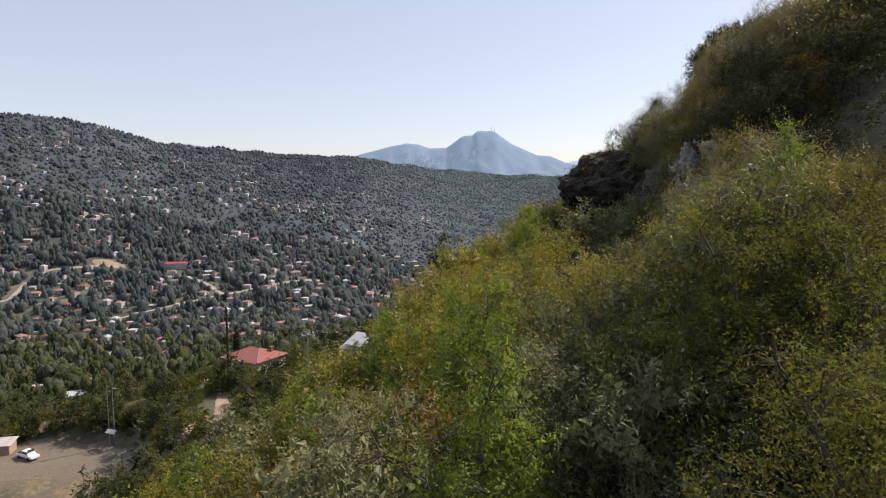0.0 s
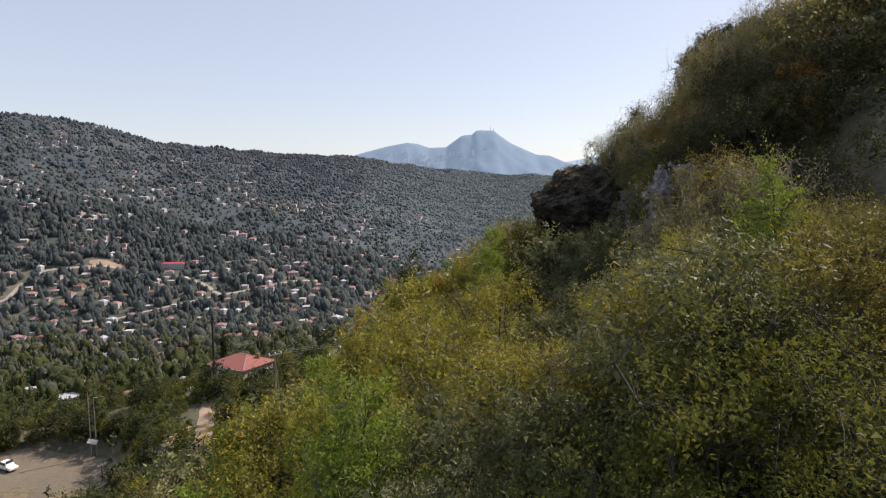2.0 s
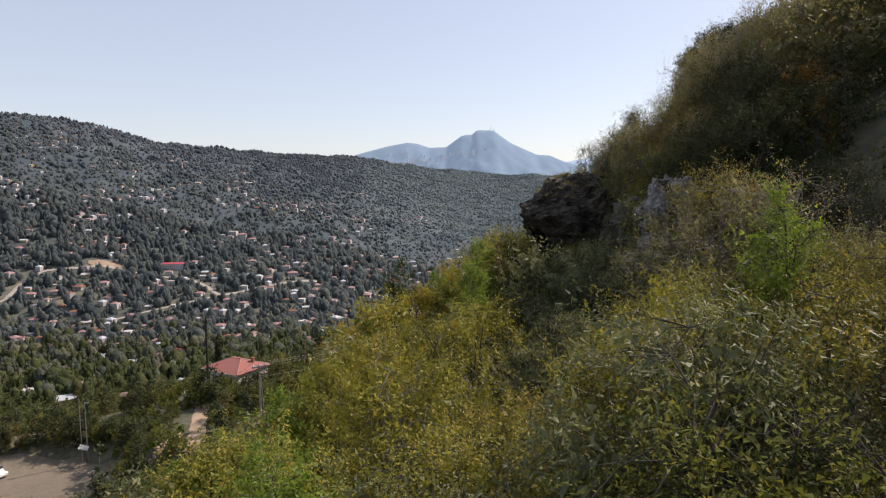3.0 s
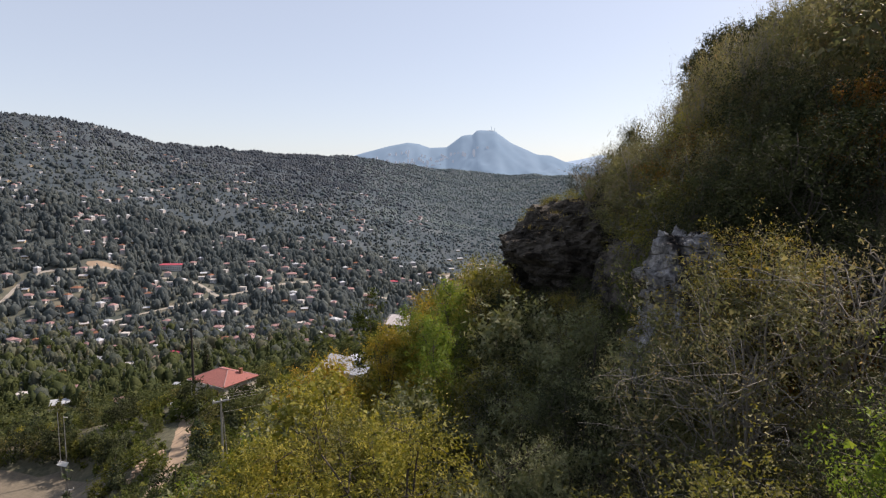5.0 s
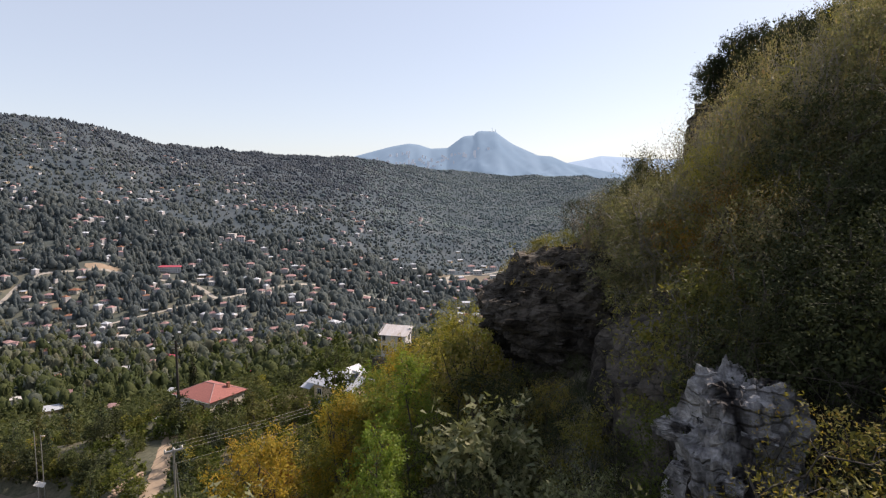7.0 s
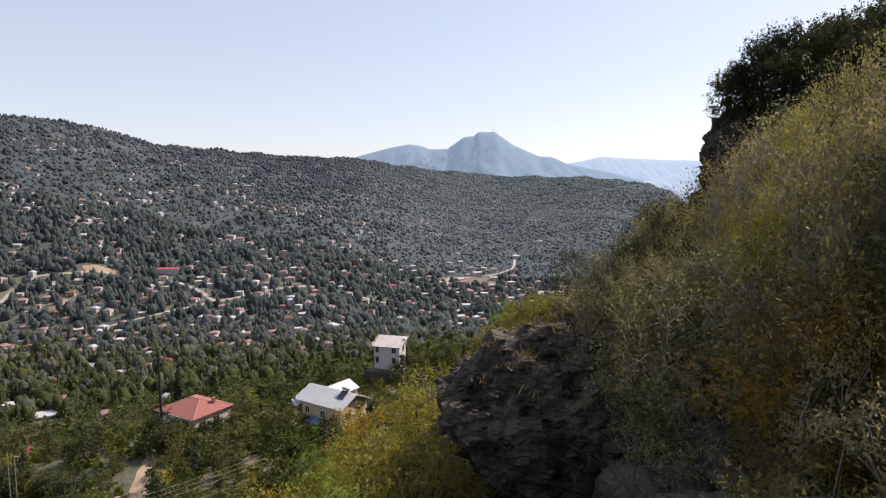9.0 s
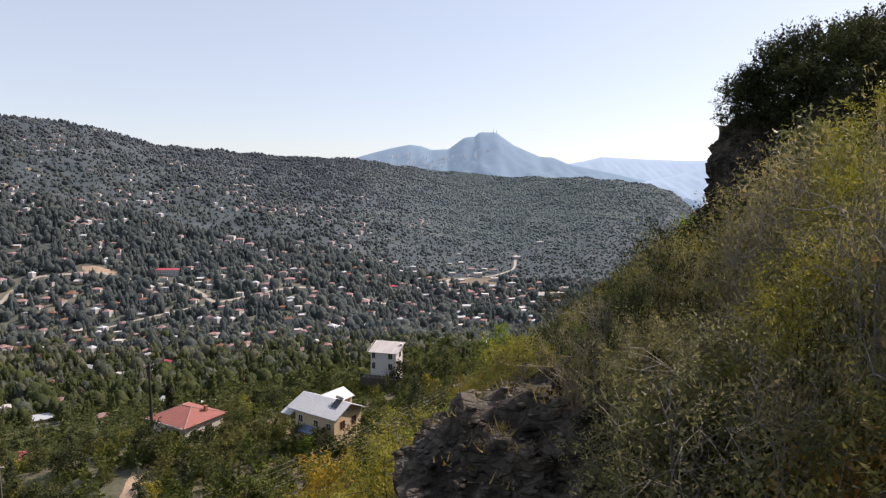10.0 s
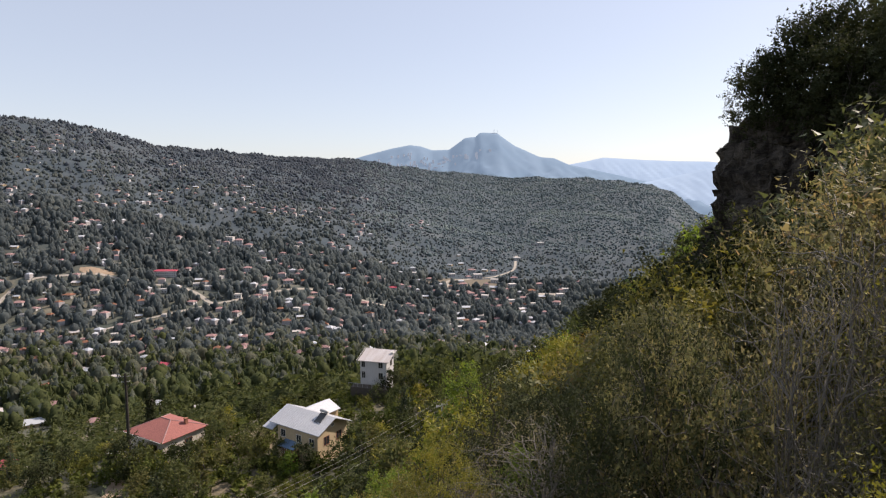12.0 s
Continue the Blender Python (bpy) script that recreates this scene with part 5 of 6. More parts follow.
# houses that stand out: kind, place, turn, size
for row in (("long", -411, 915, 4, 1.0), ("crimson", -128, 411, 25, 1.15), ("crimson", -252, 567, -20, 1.25), ("red", -259, 425, 5, 1.1), ("tin", -232, 366, 30, 1.1), ("crimson", -141, 228, -12, 0.9), ("pale", -293, 420, 10, 0.9), ("pale", -165, 436, 15, 0.8), ("tin", -163, 380, -20, 0.8), ("tin", -59.5, 152, 20, 0.62), ("pale", -169, 724, 10, 1.1), ("pale", -142, 700, -15, 0.9), ("red", -196, 715, 12, 1.1),
            ("pink", -372, 1120, 10, 1.4), ("pale", -392, 1130, 0, 1.5), ("red", -352, 1115, -10, 1.3), ("pale", -405, 1105, 15, 1.2), ("red", -138, 905, 5, 1.2), ("red", -112, 900, -12, 1.2),
            ("crimson", -44, 760, 10, 1.1), ("red", -70, 745, -8, 1.1), ("red", -20, 770, 15, 1.0), ("pink", -300, 950, 10, 1.1), ("red", -182, 345, 10, 0.8), ("pale", -118, 330, 20, 0.7),
            ("red", -520, 800, 0, 1.1), ("red", -545, 790, 10, 1.2), ("brown", -495, 815, -8, 1.2),
            ("red", -470, 830, 12, 1.1), ("rusty", -505, 850, 4, 1.1), ("red", -440, 790, -10, 1.0), ("pale", -385, 850, 10, 1.1), ("red", -250, 880, 0, 1.2), ("red", -225, 905, 14, 1.3),
            ("pale", 70, 1180, 5, 1.6), ("pale", 100, 1150, -5, 1.4), ("red", 60, 1230, 8, 1.3), ("pale", 130, 1120, 20, 1.3), ("tin", 95, 1100, -14, 1.3), ("red", 40, 1120, 6, 1.2),
            ("pale", 118, 1010, 12, 1.1), ("red", 140, 1030, -8, 1.2), ("pale", 150, 990, 20, 1.0), ("tin", 172, 1040, 3, 1.1), ("red", 190, 1000, -18, 1.2), ("pale", 205, 1050, 9, 1.2), ("brown", 160, 1080, 14, 1.3), ("pale", 222, 1090, -6, 1.2),
            ("red", 95, 970, -12, 1.1), ("rusty", 128, 950, 16, 1.1), ("pink", 180, 1120, 4, 1.2), ("pale", 75, 1040, -10, 1.2), ("red", 52, 1060, 12, 1.1), ("pale", 60, 900, 8, 0.9), ("red", 84, 880, -14, 1.0), ("tin", 30, 880, 12, 1.0),
            ("pale", 15, 840, -5, 0.9), ("red", -10, 820, 10, 1.0), ("pink", 104, 1220, 10, 1.2), ("red", 140, 1180, -6, 1.2), ("pale", 20, 1180, 6, 1.1), ("red", -22, 1130, -10, 1.2), ("pale", -50, 1150, 12, 1.1), ("crimson", -80, 1020, 4, 1.1),
            ("pale", 165, 1350, 5, 1.5), ("pale", 240, 1500, 0, 1.6), ("red", 20, 990, 12, 1.1), ("tin", 40, 960, 3, 1.2), ("red", -10, 930, -6, 1.1)):
    settle(*row)


def scatter_houses():
    """Houses in loose neighbourhoods, thinning out up the slope."""
    rng = np.random.default_rng(21)
    placed, tries = 0, 0
    while placed < 196 and tries < 9000:
        q = rng.uniform(-0.80, 0.30)
        y = 540.0 + 1300.0 * rng.random() ** 1.3
        if q > 0.0 and y > 1350 or q > 0.12 and y < 950 or rng.random() < smooth(q, -0.1, 0.3) * 0.5:
            continue
        cx, cy = q * y, y
        for _ in range(rng.integers(2, 7)):
            tries += 1
            x, y = cx + rng.normal() * 26.0, cy + rng.normal() * 38.0
            if any(math.hypot(x - a, y - b) < c + 7.0 for a, b, c in HOUSES):
                continue
            key = ("red", "tin", "brown", "pale", "rusty", "tin", "red", "pink", "red", "pale")[rng.integers(10)]
            settle(key, x, y, rng.uniform(-35, 35), rng.uniform(0.65, 1.05))
            placed += 1


scatter_houses()


# ---- roads, yard, poles ----
def strip(name, points, width, mat, label, lift, category="road"):
    """A road laid on the ground, with a rough edge."""
    p = np.array(points, float)
    t = np.linspace(0, len(p) - 1, (len(p) - 1) * 30 + 1)
    xs, ys = np.interp(t, np.arange(len(p)), p[:, 0]), np.interp(t, np.arange(len(p)), p[:, 1])
    for _ in range(10):
        xs[1:-1], ys[1:-1] = (xs[:-2] + xs[2:]) / 2, (ys[:-2] + ys[2:]) / 2
    dx, dy = np.gradient(xs), np.gradient(ys)
    ln = np.hypot(dx, dy)
    rng = np.random.default_rng(len(points))
    rows = []
    for s in (-1.0, -0.5, 0.0, 0.5, 1.0):
        w = width / 2 * s * (1 + 0.10 * np.convolve(rng.normal(size=len(xs) + 4), np.ones(5) / 2.2, "valid") * (abs(s) == 1.0))
        ex, ey = xs - dy / ln * w, ys + dx / ln * w
        rows.append(np.stack([ex, ey, surface(ex, ey) + lift], -1))
    v = np.stack(rows, 1)
    n = len(xs)
    i, j = np.meshgrid(np.arange(n - 1), np.arange(4), indexing="ij")
    f = np.stack([i * 5 + j, i * 5 + j + 1, (i + 1) * 5 + j + 1, (i + 1) * 5 + j], -1).reshape(-1, 4)
    tagged(new(name, mesh_of(name, v.reshape(-1, 3), f[:, ::-1].copy(), mat)), label, category, kind="structure")


ROADS = [
    [(-39, 84), (-39, 95), (-41, 107), (-45, 118), (-49, 130), (-58, 150)],
    [(-640, 740), (-569, 774), (-580, 827), (-569, 858), (-500, 880), (-440, 878), (-374, 872), (-340, 850), (-303, 815), (-275, 834), (-236, 866), (-180, 895)],
    [(-150, 905), (-78, 925), (-19, 984), (19, 1048), (9, 1144), (98, 1186), (150, 1260), (170, 1400)],
    [(-560, 600), (-480, 640), (-423, 690), (-405, 735), (-360, 770), (-303, 815)],
    [(-60, 1090), (9, 1144), (60, 1150), (110, 1160)],
]
strip("dirt_track", ROADS[0], 3.2, M_DIRT, "pale packed dirt track climbing past the red-roofed house", 0.08)
strip("dirt_road", ROADS[1], 6.0, M_ROAD, "pale dirt road winding through the town", 0.6)
strip("valley_road", ROADS[2], 5.5, M_ROAD, "pale road curving along the valley floor", 0.6)
strip("forest_road", ROADS[3], 4.0, M_ROAD, "dusty road between the pines", 0.6)
strip("town_yard", ROADS[4], 30.0, M_LOT, "bare earth yard in the middle of town", 0.5, "yard")


def flat_patch(name, cx, cy, rx, ry, mat, label, lift, category):
    a = np.linspace(0, 2 * np.pi, 40, endpoint=False)
    rng = np.random.default_rng(3)
    ring = []
    for f in (0.33, 0.66, 1.0):
        k = f * (1 + 0.08 * np.sin(3 * a + 1) + 0.05 * rng.normal(size=40) * (f == 1.0))
        ring.append(np.stack([cx + rx * k * np.cos(a), cy + ry * k * np.sin(a)], -1))
    xy = np.concatenate([[(cx, cy)], *ring])
    v = np.column_stack([xy, surface(xy[:, 0], xy[:, 1]) + lift])
    faces = [(0, 1 + k, 1 + (k + 1) % 40) for k in range(40)]
    for r in range(2):
        faces += [(1 + r * 40 + k, 1 + (r + 1) * 40 + k, 1 + (r + 1) * 40 + (k + 1) % 40, 1 + r * 40 + (k + 1) % 40) for k in range(40)]
    tagged(new(name, mesh_of(name, v, faces, mat)), label, category, kind="structure")


flat_patch("dirt_lot", -79, 109, 22, 17, M_LOT, "bare dry earth yard with wheel tracks", 0.07, "yard")
flat_patch("bare_field", 88, 1128, 62, 17, M_LOT, "bare terraced field beside the town", 0.7, "field")
flat_patch("stubble_field", 185, 1065, 40, 11, M_ROAD, "pale stubble field among the houses", 0.7, "field")
flat_patch("dirt_clearing", -500, 888, 26, 9, M_DIRT, "reddish bare clearing between pines", 0.6, "clearing")


def pole(name, label, x, y, top, radius, mat, arms=(), turn=0.0):
    z0 = ground_z(x, y)
    h = top - z0
    root = thing(name, label, "pole")
    root.matrix_basis = pose(x, y, z0, 0, 0, turn)
    v, f = tube(np.array(((0, 0, -0.6), (0, 0, h * 0.5), (0, 0, h))), (radius, radius * 0.85, radius * 0.65), 8)
    put("post", mesh_of("post", v, f, mat), root)
    for z, half in arms:
        arm = part("crossarm", boxed(-half, half, -0.07, 0.07, h - z - 0.06, h - z + 0.06), M_STEEL, root)
        for x2 in (-half * 0.9, 0.0, half * 0.9):
            v, f = tube(np.array(((x2, 0, h - z + 0.06), (x2, 0, h - z + 0.16), (x2, 0, h - z + 0.26))), (0.05, 0.08, 0.03), 6)
            put("insulator", mesh_of("insulator", v, f, M_FRAME), arm)
    return root


W_AT, C_AT, A_AT, B_AT = (-12.3, 53.3, -13.4), (9.4, 93.3, -17.5), (-62.3, 111.3, -51.4), (-100.0, 84.0, -52.0)
wp = pole("power_pole", "thin steel power pole with a crossarm and a stay", *W_AT, 0.10, M_STEEL, ((0.1, 0.6),), 40)
stay_h = W_AT[2] - ground_z(*W_AT[:2])
v, f = tube(np.array(((0.1, 0, stay_h - 1.0), (0.9, 0.3, 0.0), (0.95, 0.32, -0.5))), (0.035, 0.035, 0.035), 6)
put("stay", mesh_of("stay", v, f, M_STEEL), wp)
pole("power_pole", "thin steel power pole among trees below the slope", *C_AT, 0.12, M_STEEL, ((0.1, 0.8),), 40)
pole("power_pole", "short power pole at the edge of the yard", *A_AT, 0.12, M_POLE, ((0.1, 0.8),), 60)
pole("power_pole", "power pole beyond the yard", *B_AT, 0.12, M_POLE, ((0.1, 0.8),), 60)
tall = pole("utility_pole", "tall dark weathered wooden utility pole beside the house", -51.0, 138.6, -28.5, 0.34, M_POLE, ((0.5, 0.9), (1.6, 0.7)), 20)
rng_p = np.random.default_rng(5)
bits = [tube(np.array(((0, 0, 17.0 + rng_p.uniform(-1.6, 1.6)), (*(rng_p.normal(size=2) * 0.5), 17.6 + rng_p.uniform(-1.2, 1.8)))), (0.04, 0.02), 4) for _ in range(26)]
v, f = joined(bits)
put("stub_branchwork", mesh_of("stub_branchwork", v, f, M_POLE), tall)
lp = pole("lamp_pole", "thin pair of lamp poles at the edge of the yard", -71.0, 122.6, -41.5, 0.09, M_STEEL)
v, f = tube(np.array(((0.9, 0.4, -0.5), (0.9, 0.4, 7.0), (0.9, 0.4, 13.0))), (0.09, 0.08, 0.06), 6)
put("second_post", mesh_of("second_post", v, f, M_STEEL), lp)
panel = part("lamp_panel", boxed(-0.95, 0.95, -0.5, 0.5, 0, 0.08), M_FRAME, lp, "white tilted panel")
panel.matrix_basis = pose(0.5, -0.2, 3.5, 35, 12, 0)
bm = boxed(0.9, 1.7, 0.35, 0.45, 12.7, 12.8)
part("lamp_head", bm, M_FRAME, lp)
pole("post", "dark wooden post at the edge of the yard", -62.0, 121.5, -49.5, 0.11, M_POLE)


def cable(a, b, sag, shift, radius=0.008):
    t = np.linspace(0, 1, 25)[:, None]
    a, b = np.array(a) + shift, np.array(b) + shift
    p = a + (b - a) * t
    p[:, 2] -= sag * 4 * (t * (1 - t))[:, 0]
    v, f = tube(p, np.full(25, radius), 5)
    tagged(new("power_cable", mesh_of("power_cable", v, f, M_WIRE)), "pale overhead power cable strung between poles", "cable", "power cables")


FAR_AT = (30.0, 150.0, -22.0)
for k, (dx, dz) in enumerate(((-0.6, 0.15), (0.0, 0.15), (0.6, 0.15), (0.2, -0.9))):
    s = np.array((dx * 1.0, dx * -0.55, dz))
    cable(W_AT, C_AT, 0.9, s)
    cable(A_AT, W_AT, 1.0, s)
    cable(B_AT, A_AT, 0.5, s)
    cable(C_AT, FAR_AT, 1.6, s)


def pickup(x, y, turn):
    car = thing("pickup_truck", "white double-cab pickup truck parked in the yard", "truck")
    bm = boxed(-2.5, 2.5, -0.9, 0.9, 0.42, 1.0, 0.09)
    part("body", bm, M_CAR, car)
    bm = bmesh.new()
    r = bmesh.ops.create_cube(bm, size=1.0, matrix=Matrix.Translation((0.15, 0, 1.35)) @ Matrix.Diagonal((2.5, 1.6, 0.75, 1)))
    for v in bm.verts:
        if v.co.z > 1.4:
            v.co.x = 0.15 + (v.co.x - 0.15) * 0.72
            v.co.y *= 0.86
    cab = part("cab", bm, M_CAR, car)
    part("windscreen", boxed(1.02, 1.06, -0.66, 0.66, -0.26, 0.26), M_GLASS, cab).matrix_basis = pose(0.17, 0, 1.38, 0, -25, 0)
    for s in (-1, 1):
        part("side_window", boxed(-0.85, 0.9, -0.015, 0.015, -0.22, 0.2), M_GLASS, cab).matrix_basis = pose(0.15, s * 0.775, 1.42, s * 8, 0, 0)
    part("cargo_bed", boxed(-2.4, -1.15, -0.72, 0.72, 1.0, 1.06), M_TYRE, car, "dark empty bed")
    for bx in (-1.6, 1.55):
        for s in (-1, 1):
            v, f = tube(np.array(((bx, s * 0.72, 0.36), (bx, s * 0.73, 0.36), (bx, s * 0.93, 0.36), (bx, s * 0.94, 0.36))), (0.22, 0.36, 0.36, 0.2), 16)
            put("wheel", mesh_of("wheel", v, f, M_TYRE), car)
    for s in (-1, 1):
        part("headlight", boxed(2.46, 2.53, s * 0.62 - 0.16, s * 0.62 + 0.16, 0.72, 0.88), M_FRAME, car)
    part("bumper", boxed(2.44, 2.6, -0.88, 0.88, 0.42, 0.6, 0.03), M_GREY, car)
    car.matrix_basis = pose(x, y, ground_z(x, y) + 0.07, 0, 0, turn)


pickup(-85.0, 117.5, -25)


def shed(x, y, turn):
    s = thing("shed", "small shed with an orange-brown front and pale roof", "shed")
    part("wall", boxed(-2.4, 2.4, -1.6, 1.6, -0.8, 2.1), M_STONE, s)
    part("roof", boxed(-2.8, 2.8, -2.0, 2.0, 0, 0.12), M_RUSTY, s).matrix_basis = pose(0, 0, 2.2, 7, 0, 0)
    part("door", boxed(-0.5, 0.5, -1.66, -1.6, 0, 1.9), M_TYRE, s)
    s.matrix_basis = pose(x, y, ground_z(x, y) + 0.1, 0, 0, turn)


shed(-92.5, 120.0, 12)


def bank(points):
    """A low reddish retaining wall of rough stones beside the yard."""
    root = thing("retaining_wall", "low reddish stone retaining wall beside the track", "wall")
    rng = np.random.default_rng(11)
    protos = []
    for k in range(6):
        bm = bmesh.new()
        bmesh.ops.create_icosphere(bm, subdivisions=1, radius=0.5)
        for v in bm.verts:
            v.co = Vector((v.co.x * 0.9, v.co.y * 0.55, v.co.z * 0.55)) * rng.uniform(0.85, 1.1)
        me = bpy.data.meshes.new("stone")
        bm.to_mesh(me)
        bm.free()
        me.materials.append(M_STONE)
        protos.append(me)
    p = np.array(points, float)
    length = np.hypot(*np.diff(p, axis=0).T).sum()
    for s in np.arange(0, length, 0.8):
        t = s / length * (len(p) - 1)
        x, y = np.interp(t, np.arange(len(p)), p[:, 0]), np.interp(t, np.arange(len(p)), p[:, 1])
        for level in range(3):
            ob = put("stone", protos[rng.integers(6)], root)
            ob.matrix_basis = pose(x + rng.uniform(-0.1, 0.1), y + rng.uniform(-0.1, 0.1), ground_z(x, y) + 0.2 + level * 0.45, 0, 0, 60 + rng.uniform(-20, 20))


bank([(-53, 92), (-50, 100), (-47, 108), (-46, 113)])


# ---- trees below the slope ----
MID_KINDS = {
    "broad": ("orchard_tree", "rounded green orchard tree in the valley", M_BARK, L_BROAD, dict(tall=5.5, wide=2.7, base=0.4, clumps=84, count=9, leaf=0.36, stems=2, spread=0.42, limbs=5, sides=3, width=0.4, simple=True, twigs=0.0, inner=1.4)),
    "bush": ("bush", "dense dark green bush at the foot of the hill", M_BARK, L_BUSH, dict(tall=3.4, wide=2.6, base=0.1, clumps=84, count=9, leaf=0.34, stems=3, spread=0.4, limbs=5, sides=3, width=0.4, simple=True, twigs=0.0, inner=1.4)),
    "pine": ("pine_tree", "dark green pine tree with layered branches", M_BARK, L_PINE, dict(tall=9.5, wide=2.5, base=0.8, clumps=90, count=9, leaf=0.38, stems=1, lobes_n=11, spread=0.34, shape="cone", limbs=6, sides=3, width=0.4, simple=True, twigs=0.0, inner=1.4)),
    "poplar": ("poplar_tree", "slim upright poplar tree", M_BARK, L_BROAD, dict(tall=11.0, wide=1.3, base=0.8, clumps=84, count=9, leaf=0.34, stems=1, lobes_n=11, spread=0.3, shape="column", limbs=5, sides=3, width=0.4, simple=True, twigs=0.0, inner=1.4)),
    "autumn": ("autumn_tree", "small tree with yellow autumn leaves", M_BARK, L_YELLOW, dict(tall=5.0, wide=2.1, base=0.4, clumps=80, count=9, leaf=0.32, stems=2, spread=0.36, limbs=5, sides=3, width=0.4, simple=True, twigs=0.0, inner=1.4)),
    "fresh": ("green_tree", "small tree with fresh green leaves", M_BARK, L_GREEN, dict(tall=5.2, wide=2.1, base=0.4, clumps=80, count=9, leaf=0.32, stems=2, spread=0.36, limbs=5, sides=3, width=0.4, simple=True, twigs=0.0, inner=1.4)),
    "oak": ("evergreen_oak", "dark evergreen tree below the houses", M_BARK, L_DARK, dict(tall=6.0, wide=2.6, base=0.3, clumps=90, count=9, leaf=0.36, stems=2, spread=0.42, limbs=5, sides=3, width=0.4, simple=True, twigs=0.0, inner=1.4)),
}
MID = {key: make_tree(name, label, "tree", G_VALE, wood, leaf, 300 + i, **kw) for i, (key, (name, label, wood, leaf, kw)) in enumerate(MID_KINDS.items())}
CYPRESS = make_tree("cypress_tree", "dark slender cypress behind the red-roofed house", "tree", "", M_BARK, L_DARK, 401, tall=14.8, wide=2.9, base=0.3, clumps=520, count=12, leaf=0.34, stems=1, lobes_n=16, spread=0.22, shape="cone", limbs=8, fill=6, inner=1.2)
CYPRESS.matrix_basis = pose(-53.7, 152.5, ground_z(-53.7, 152.5) - 0.2)
PINE_AT = make_tree("young_pine", "tall open young pine on the slope", "tree", "", M_BARK, L_BUSH, 402, tall=8.5, wide=1.5, base=1.2, clumps=190, count=16, leaf=0.2, stems=1, lobes_n=9, spread=0.24, shape="column", limbs=18, fill=3, width=0.2)
PINE_AT.matrix_basis = pose(-0.1, 46.0, -12.2)


def near_track(x, y, gap):
    p = np.array(ROADS[0], float)
    for k in range(len(p) - 1):
        a, b = p[k], p[k + 1]
        t = np.clip(np.dot((x, y) - a, b - a) / np.dot(b - a, b - a), 0, 1)
        if np.hypot(*(a + (b - a) * t - (x, y))) < gap:
            return True
    return False


def plant_valley():
    rng = np.random.default_rng(9)
    y = 30.0
    while y < 172.0:
        step = 3.9 + y * 0.013
        for gx in np.arange(-0.84 * y - 8, 0.5 * y + 10, step):
            x, yy = gx + rng.uniform(-1, 1) * step * 0.42, y + rng.uniform(-1, 1) * step * 0.42
            d = x - float(foot(yy))
            if d > -25 and yy < 66 or d > 4 or near_track(x, yy, 3.0) or math.hypot((x + 79) / 22.5, (yy - 109) / 17.5) < 1.06:
                continue
            if (x < -46 and 60 < yy < 97) or any(math.hypot(x - a, yy - b) < c * 0.8 for a, b, c in HOUSES):
                continue
            if (x < -12 and yy > 150 and rng.random() < 0.4):
                continue
            front = any(abs(x - a - (yy - b) * 0.25) < 10 and -30 < yy - b < 0 for a, b, c in HOUSES[:3])
            u = rng.random()
            if d > -48:
                key = "bush" if u < 0.3 else "autumn" if u < 0.46 else "fresh" if u < 0.66 else "broad" if u < 0.82 else "oak"
            else:
                key = "broad" if u < 0.42 else "bush" if u < 0.62 else "oak" if u < 0.74 else "pine" if u < 0.86 else "poplar" if u < 0.91 else "autumn"
            scale = rng.uniform(0.75, 1.2)
            if front:
                key = "bush" if key in ("pine", "poplar", "oak") else key
                scale *= 0.62
            if -60 < d < -40 and rng.random() < 0.3:
                continue
            plant(MID[key], x, yy, scale, rng.uniform(0, 360))
        y += step * 0.95


plant_valley()
# bushes close round the houses
for k, (x, y, s, key) in enumerate(((-49.6, 137.6, 1.5, "bush"), (-46.4, 136.2, 1.5, "bush"), (-41.8, 137.0, 1.35, "bush"), (-38.4, 141.0, 1.15, "bush"), (-45.6, 132.6, 1.15, "broad"), (-51.0, 134.0, 1.5, "bush"), (-43.6, 131.0, 1.4, "bush"), (-48.4, 133.4, 1.5, "oak"), (-52.4, 137.4, 0.9, "bush"), (-55.6, 141.0, 1.0, "broad"), (-37.4, 142.6, 0.8, "broad"),
                                    *((-79 + 24.5 * math.cos(a), 109 + 19.5 * math.sin(a), 0.8 + 0.35 * math.sin(a * 17) ** 2, ("bush", "broad", "oak")[i % 3]) for i, a in enumerate(np.linspace(0.25, 2.9, 26))),
                                    (-21.5, 129.0, 0.9, "bush"), (-24.0, 131.5, 0.8, "broad"), (-18.2, 127.6, 1.0, "bush"), (-14.8, 126.4, 1.0, "oak"), (-11.6, 126.8, 0.95, "bush"), (-16.6, 125.0, 0.9, "fresh"), (-3.4, 168.6, 1.15, "oak"), (-11.6, 166.6, 0.75, "bush"), (-6.6, 164.6, 0.8, "broad"), (-19.4, 130.8, 0.9, "broad"), (-8.4, 126.6, 0.9, "broad"), (-6.4, 129.6, 1.0, "autumn"), (-3.8, 133.6, 1.0, "broad"),
                                    (-2.4, 167.2, 1.0, "oak"), (-0.6, 170.8, 1.1, "broad"), (1.0, 165.0, 1.0, "oak"), (-13.6, 165.2, 0.8, "bush"), (-9.0, 162.0, 0.8, "bush"))):
    plant(MID[key], x, y, s, 47 * k)


